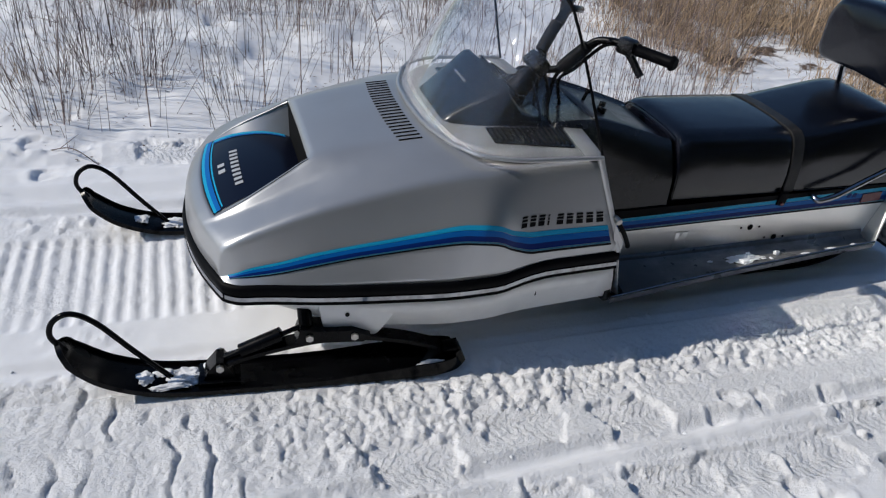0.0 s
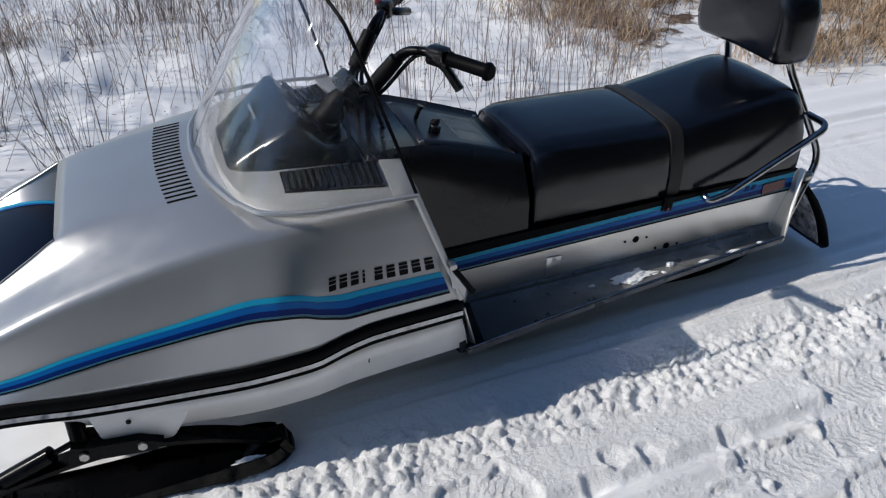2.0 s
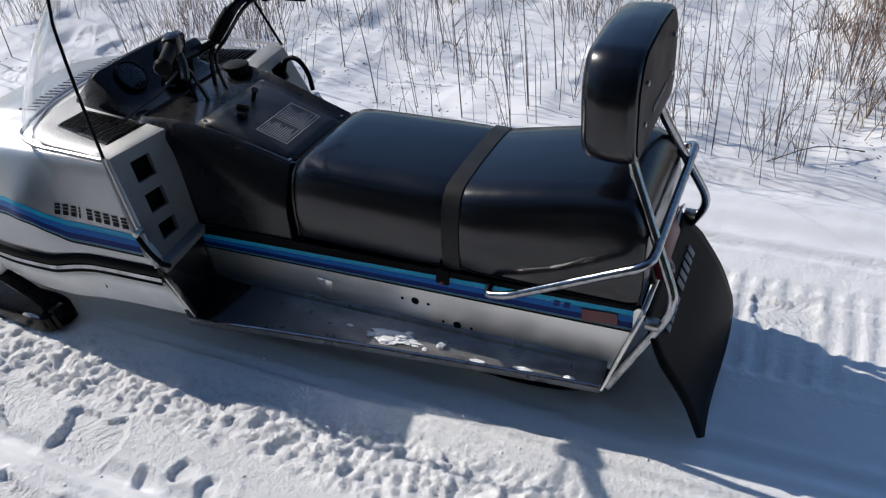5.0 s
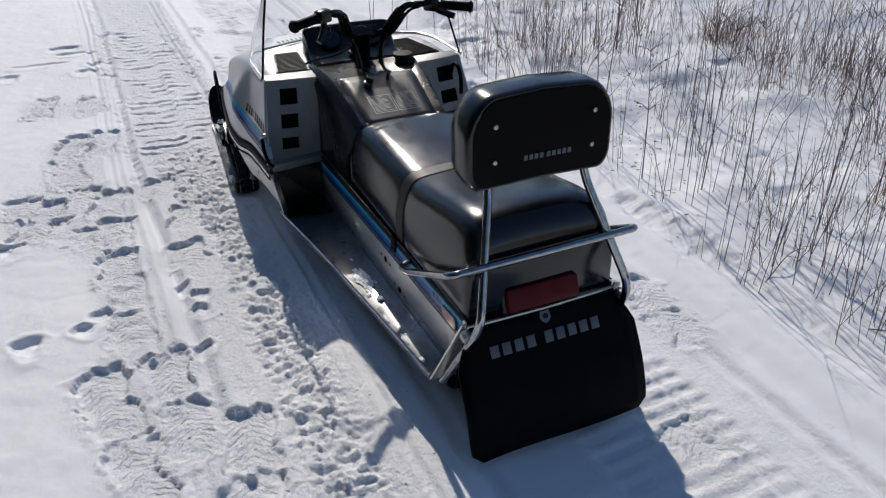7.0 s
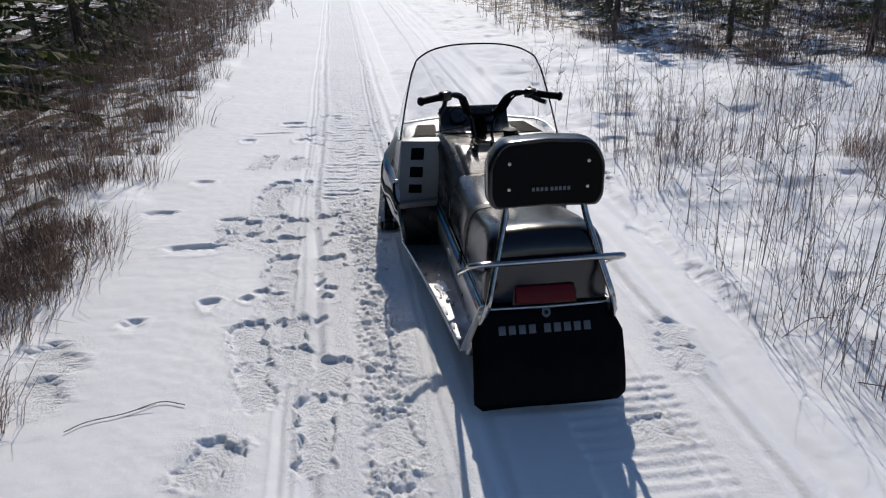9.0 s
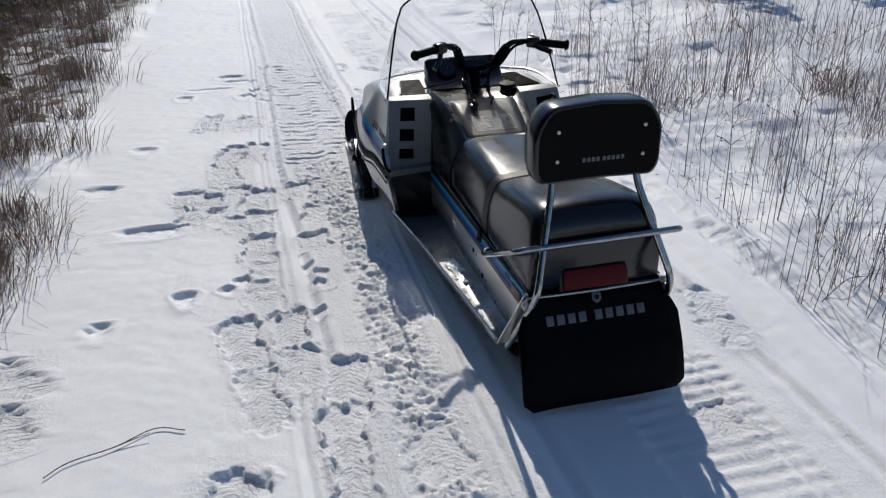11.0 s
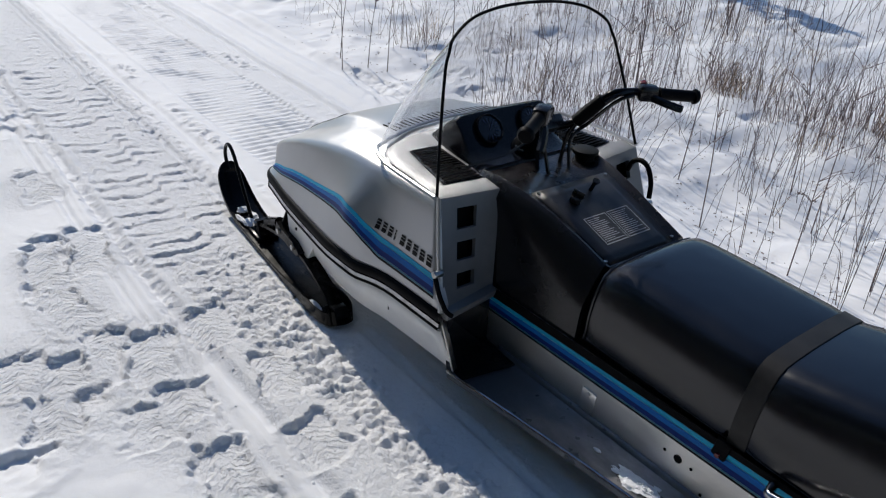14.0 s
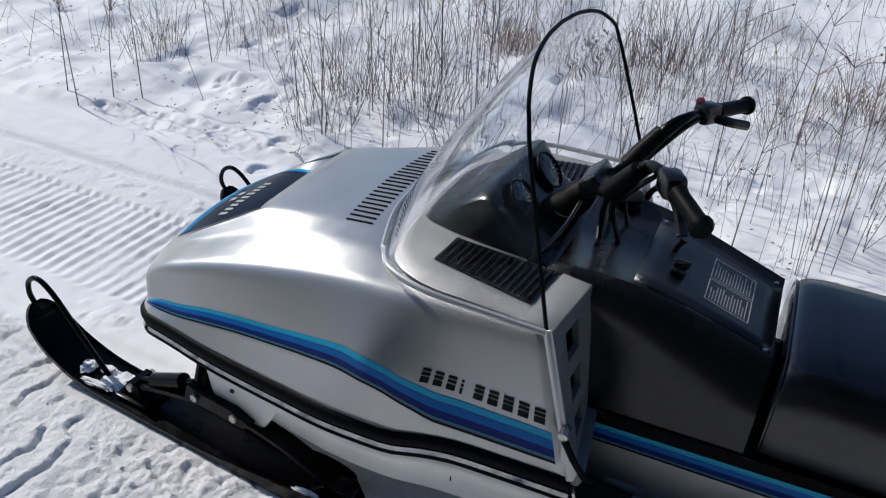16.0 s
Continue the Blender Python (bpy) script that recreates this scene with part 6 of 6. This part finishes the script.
bend_stems(tufts(450, -7.8, -3.6, 3.0, 9.0, 30, 0.30, 0.3, 0.9, 0.0034, thicket), dark_stem, "thicket", "dark leafless brush below the field's trees", "brush")


# scraps of leaf, seed and bark lying on the snow between the stalks
def scraps(count, seed):
    r = random.Random(seed)
    verts, faces = [], []
    while len(faces) < 4 * count:
        cx, cv = r.uniform(-3.0, 3.2), 1.1 + 3.4 * r.random() ** 1.3
        for _ in range(r.randint(2, 14)):
            x, v = r.gauss(cx, 0.10), max(r.gauss(cv, 0.10), 0.95)
            a, l = r.uniform(0, 6.283), r.uniform(0.004, 0.014)
            w, z = l * r.uniform(0.15, 0.5), height_at(x, v)
            c, q = math.cos(a), math.sin(a)
            k = len(verts)
            for px, py, pz in ((l, 0, 0.001), (0, w, 0.001), (-l, 0, 0.001), (0, -w, 0.001), (0.2 * l, 0, 0.0035)):
                verts.append((x + px * c - py * q, v + V0 + px * q + py * c, z + pz))
            faces.extend([(k, k + 1, k + 4), (k + 1, k + 2, k + 4), (k + 2, k + 3, k + 4), (k + 3, k, k + 4)])
    ob = mesh_ob("plant_scraps", verts, faces, stalk, None, "", False)
    return tagged(ob, "scraps of dead leaf and seed on the snow", "plant litter", kind="stuff")


scraps(1500, 71)


def weed(x, v, h, seed):
    """One dead weed with a branching head."""
    r = random.Random(seed)
    root = tagged(new("dead_weed"), "tall dead weed with a branching dry head", "weed", "dead weeds beside the trail")
    root.location = (x, v + V0, height_at(x, v) - 0.02)
    bm = bmesh.new()
    dx, dy = r.uniform(-0.18, 0.18) * h, r.uniform(-0.18, 0.18) * h
    stem_pts = spline([(0, 0, 0), (dx * 0.3, dy * 0.3, h * 0.5), (dx, dy, h)], 4)
    tube(bm, stem_pts, [0.0032 - 0.0022 * k / (len(stem_pts) - 1) for k in range(len(stem_pts))], 5)
    part("stem", bm, stalk, root)
    bm = bmesh.new()
    for k in range(r.randint(7, 12)):
        t = r.uniform(0.55, 1.0)
        p = stem_pts[min(int(t * (len(stem_pts) - 1)), len(stem_pts) - 1)]
        a, l = r.uniform(0, 6.283), r.uniform(0.06, 0.18) * h
        e = p + Vector((math.cos(a) * l, math.sin(a) * l, l * r.uniform(0.4, 1.0)))
        tube(bm, [p, p.lerp(e, 0.5) + Vector((0, 0, 0.008)), e], [0.0018, 0.0014, 0.001], 3)
        if r.random() < 0.6:
            bmesh.ops.create_icosphere(bm, subdivisions=1, radius=r.uniform(0.0025, 0.006), matrix=Matrix.Translation(e))
    tagged(part("seed_head", bm, stalk, root), kind="stuff")
    return root


for k, (x, v, h) in enumerate([(0.55, 1.55, 0.9), (0.1, 1.7, 0.8), (-0.4, 1.6, 0.85), (-0.9, 1.95, 0.7), (1.2, 1.65, 1.0), (1.7, 1.45, 0.9), (2.1, 1.5, 1.05), (2.3, 1.62, 0.95), (2.0, 1.9, 1.0), (0.9, 2.0, 0.8), (1.5, 2.3, 0.9), (-1.5, 1.75, 0.75), (-0.2, 2.3, 0.8), (-1.85, 1.08, 0.8), (-1.72, 1.02, 0.7), (-1.5, 1.22, 0.75), (-1.62, 1.15, 0.6), (0.9, 1.25, 0.8), (1.35, 1.2, 0.7), (1.62, 1.3, 0.9), (2.62, 1.28, 0.85), (-0.15, 1.25, 0.7), (-0.5, 1.3, 0.75), (0.35, 1.3, 0.8), (2.7, 1.7, 0.8), (0.3, 2.8, 0.9), (1.1, 2.9, 0.8), (-1.2, 2.6, 0.8), (1.9, 2.7, 0.9)]):
    weed(x, v, h, 40 + k)

# lone twigs lying on the trail
for pts, label in (([(2.48, -1.68, 0.045), (2.43, -1.62, 0.055), (2.40, -1.50, 0.05), (2.34, -1.39, 0.052), (2.37, -1.30, 0.045)], "thin dry twig lying on the trail snow"),):
    bm = bmesh.new()
    path = [(x, v + V0, height_at(x, v) + 0.008) for x, v, z in pts]
    tube(bm, spline(path, 4), 0.0019, 5)
    x, v, z = pts[2]
    tube(bm, [(x, v + V0, height_at(x, v) + 0.008), (x - 0.03, v + V0 + 0.10, height_at(x, v) + 0.016)], [0.0022, 0.001], 5)
    tagged(part("twig", bm, stalk, None), label, "twig")
for k, (x, v, a, l) in enumerate([(2.6, 1.15, 0.4, 0.35), (2.25, 1.05, 1.9, 0.3), (-0.35, 0.98, 2.6, 0.22), (3.0, 1.2, 0.9, 0.3)]):
    bm = bmesh.new()
    r = random.Random(90 + k)
    z = height_at(x, v)
    tube(bm, spline([(x, v + V0, z), (x + math.cos(a) * l * 0.5, v + V0 + math.sin(a) * l * 0.5, z + 0.05), (x + math.cos(a) * l, v + V0 + math.sin(a) * l, z + 0.02)], 5), 0.0022, 5)
    for j in range(4):
        t = r.uniform(0.2, 0.9)
        p = Vector((x + math.cos(a) * l * t, v + V0 + math.sin(a) * l * t, z + 0.04))
        tube(bm, [p, p + Vector((r.uniform(-0.08, 0.08), r.uniform(-0.08, 0.08), r.uniform(0.0, 0.06)))], [0.0016, 0.0008], 4)
    tagged(part("twig", bm, stalk, None), "small dry twig sticking out of the snow", "twig")


# ---------------------------------------------------------------- trees
def conifer(name, height, spread, seed, bare, label):
    """A spruce-like tree: tapered trunk, drooping limbs and many small sprays; bare: height below which limbs are dead."""
    r = random.Random(seed)
    root = tagged(new(name), label, "tree", "conifers round the trail")
    bm = bmesh.new()
    pts = [Vector((0.03 * math.sin(k * 1.7 + seed), 0.03 * math.cos(k * 1.3 + seed), height * k / 8 - 0.1)) for k in range(9)]
    tube(bm, pts, [0.085 * (1 - 0.93 * k / 8) * height / 6 + 0.01 for k in range(9)], 9)
    limbs_v, limbs_f, nv_, nf_ = [], [], [], []
    part("trunk", bm, bark, root)

    def limb(a, b, r0):
        i = len(limbs_v)
        d = (b - a).normalized()
        s = d.orthogonal().normalized()
        o = d.cross(s)
        for p, rr in ((a, r0), (b, r0 * 0.25)):
            for q in range(3):
                t = 2.094 * q
                limbs_v.append(p + s * math.cos(t) * rr + o * math.sin(t) * rr)
        for q in range(3):
            w = (q + 1) % 3
            limbs_f.append((i + q, i + w, i + 3 + w, i + 3 + q))

    z = 0.25
    while z < height * 0.97:
        f = z / height
        for _ in range(r.randint(2, 4)):
            ang = r.uniform(0, 6.283)
            l = spread * (1 - f) ** 0.8 * r.uniform(0.6, 1.1) + 0.12
            droop = -0.25 + 0.5 * f
            a = Vector((0, 0, z))
            b = Vector((math.cos(ang) * l, math.sin(ang) * l, z + droop * l + r.uniform(-0.05, 0.05)))
            limb(a, b, 0.012 * (1 - f) + 0.004)
            side = Vector((-math.sin(ang), math.cos(ang), 0))
            dead = z < bare
            count = 5 if dead else int(8 + 12 * l)
            for _ in range(count):
                t = r.uniform(0.25, 1.0)
                p = a.lerp(b, t)
                tw = (side * r.choice((-1, 1)) * r.uniform(0.5, 1.0) + (b - a).normalized() * r.uniform(0.3, 0.9) + Vector((0, 0, r.uniform(-0.35, 0.1)))).normalized()
                ln = r.uniform(0.10, 0.26) * (1.25 - 0.6 * t) * (1 if dead else 1.2)
                if dead:
                    limb(p, p + tw * ln, 0.003)
                    continue
                e = p + tw * ln
                wd = tw.cross(Vector((0, 0, 1))).normalized() * ln * 0.22
                up = Vector((0, 0, ln * 0.10))
                i = len(nv_)
                nv_.extend([p, p.lerp(e, 0.5) + wd - up, e, p.lerp(e, 0.5) - wd - up, p.lerp(e, 0.45) + up])
                nf_.extend([(i, i + 1, i + 4), (i + 1, i + 2, i + 4), (i + 2, i + 3, i + 4), (i + 3, i, i + 4)])
        z += r.uniform(0.10, 0.20)
    tagged(mesh_ob("branchwork", limbs_v, limbs_f, bark, root, "", False), kind="stuff")
    tagged(mesh_ob("crown", nv_, nf_, needles, root, "", False), kind="stuff")
    return root


green = [conifer("conifer", h, s, sd, b, "dark green conifer with low drooping boughs") for h, s, sd, b in ((5.0, 1.5, 1, 0.0), (6.0, 1.7, 2, 0.3))]
bare = [conifer("conifer", h, s, sd, b, "conifer with a bare lower trunk and dead twigs") for h, s, sd, b in ((6.5, 1.7, 3, 0.9), (5.5, 1.6, 4, 0.6))]
# from (-1.0, -5.4) on: unseen trees, added to darken reflections and dim the sky
LEFT = [(-5.0, -4.9), (-7.2, -4.4), (-9.0, -5.6), (-11.5, -5.0), (-14.0, -6.2), (-3.0, -6.8), (-6.5, -7.5), (-17.5, -5.8), (-21.0, -6.5), (-26.0, -6.5), (-31.0, -7.5), (-10.0, -8.5), (-15.0, -9.5), (-36.0, -7.0), (-1.0, -5.4), (1.2, -4.9), (3.2, -5.5), (5.2, -4.8), (7.4, -5.3), (9.8, -4.9), (0.2, -7.6), (2.5, -8.0), (4.6, -7.3), (6.6, -8.0), (8.9, -7.6), (12.6, -5.5), (-2.2, -9.6), (3.6, -10.4), (8.0, -10.2), (15.5, -4.8), (19.0, -5.6), (24.0, -4.6), (-2.4, -4.9), (0.2, -4.6), (2.2, -4.5), (4.2, -4.4), (6.3, -4.5), (8.4, -4.4), (-0.8, -6.4), (1.4, -6.2), (3.7, -6.4), (5.7, -6.1), (7.9, -6.3), (10.6, -6.6)]
RIGHT = [(-7.4, 6.3), (-7.9, 3.9), (-5.9, 4.9), (-10.5, 8.2), (-4.5, 6.1), (-6.1, 7.5), (-9.8, 4.6), (-12.0, 5.2), (-14.5, 7.2), (-13.0, 10.0), (-17.0, 5.6), (-18.5, 8.6), (-9.5, 10.8), (-22.0, 6.2), (-25.0, 8.5), (-29.0, 6.0), (-16.0, 12.0), (-11.0, 13.0), (-21.0, 11.5), (-34.0, 7.0), (-27.0, 12.0), (-6.5, 12.5), (-40.0, 3.5), (-42.0, -1.0), (-44.0, 1.5), (-33.0, 10.5)]
first = set()
for spots, kinds in ((LEFT, green), (RIGHT, bare)):
    for k, (x, v) in enumerate(spots):
        src = kinds[k % 2]
        sc = 0.8 + 0.35 * rng.random()
        # the added unseen trees are scaled up to darken more reflected sky
        if spots is LEFT and x > -3:
            sc *= 1.25
        if spots is RIGHT and x > -12:
            sc *= 0.5
        m = pose(x, v + V0, height_at(x, v) - 0.08, 0, 0, rng.uniform(0, 360)) @ Matrix.Scale(sc, 4)
        if src.name in first:
            t = copy_thing(src, m)
            t.matrix_basis = m
        else:
            src.matrix_basis = m
            first.add(src.name)
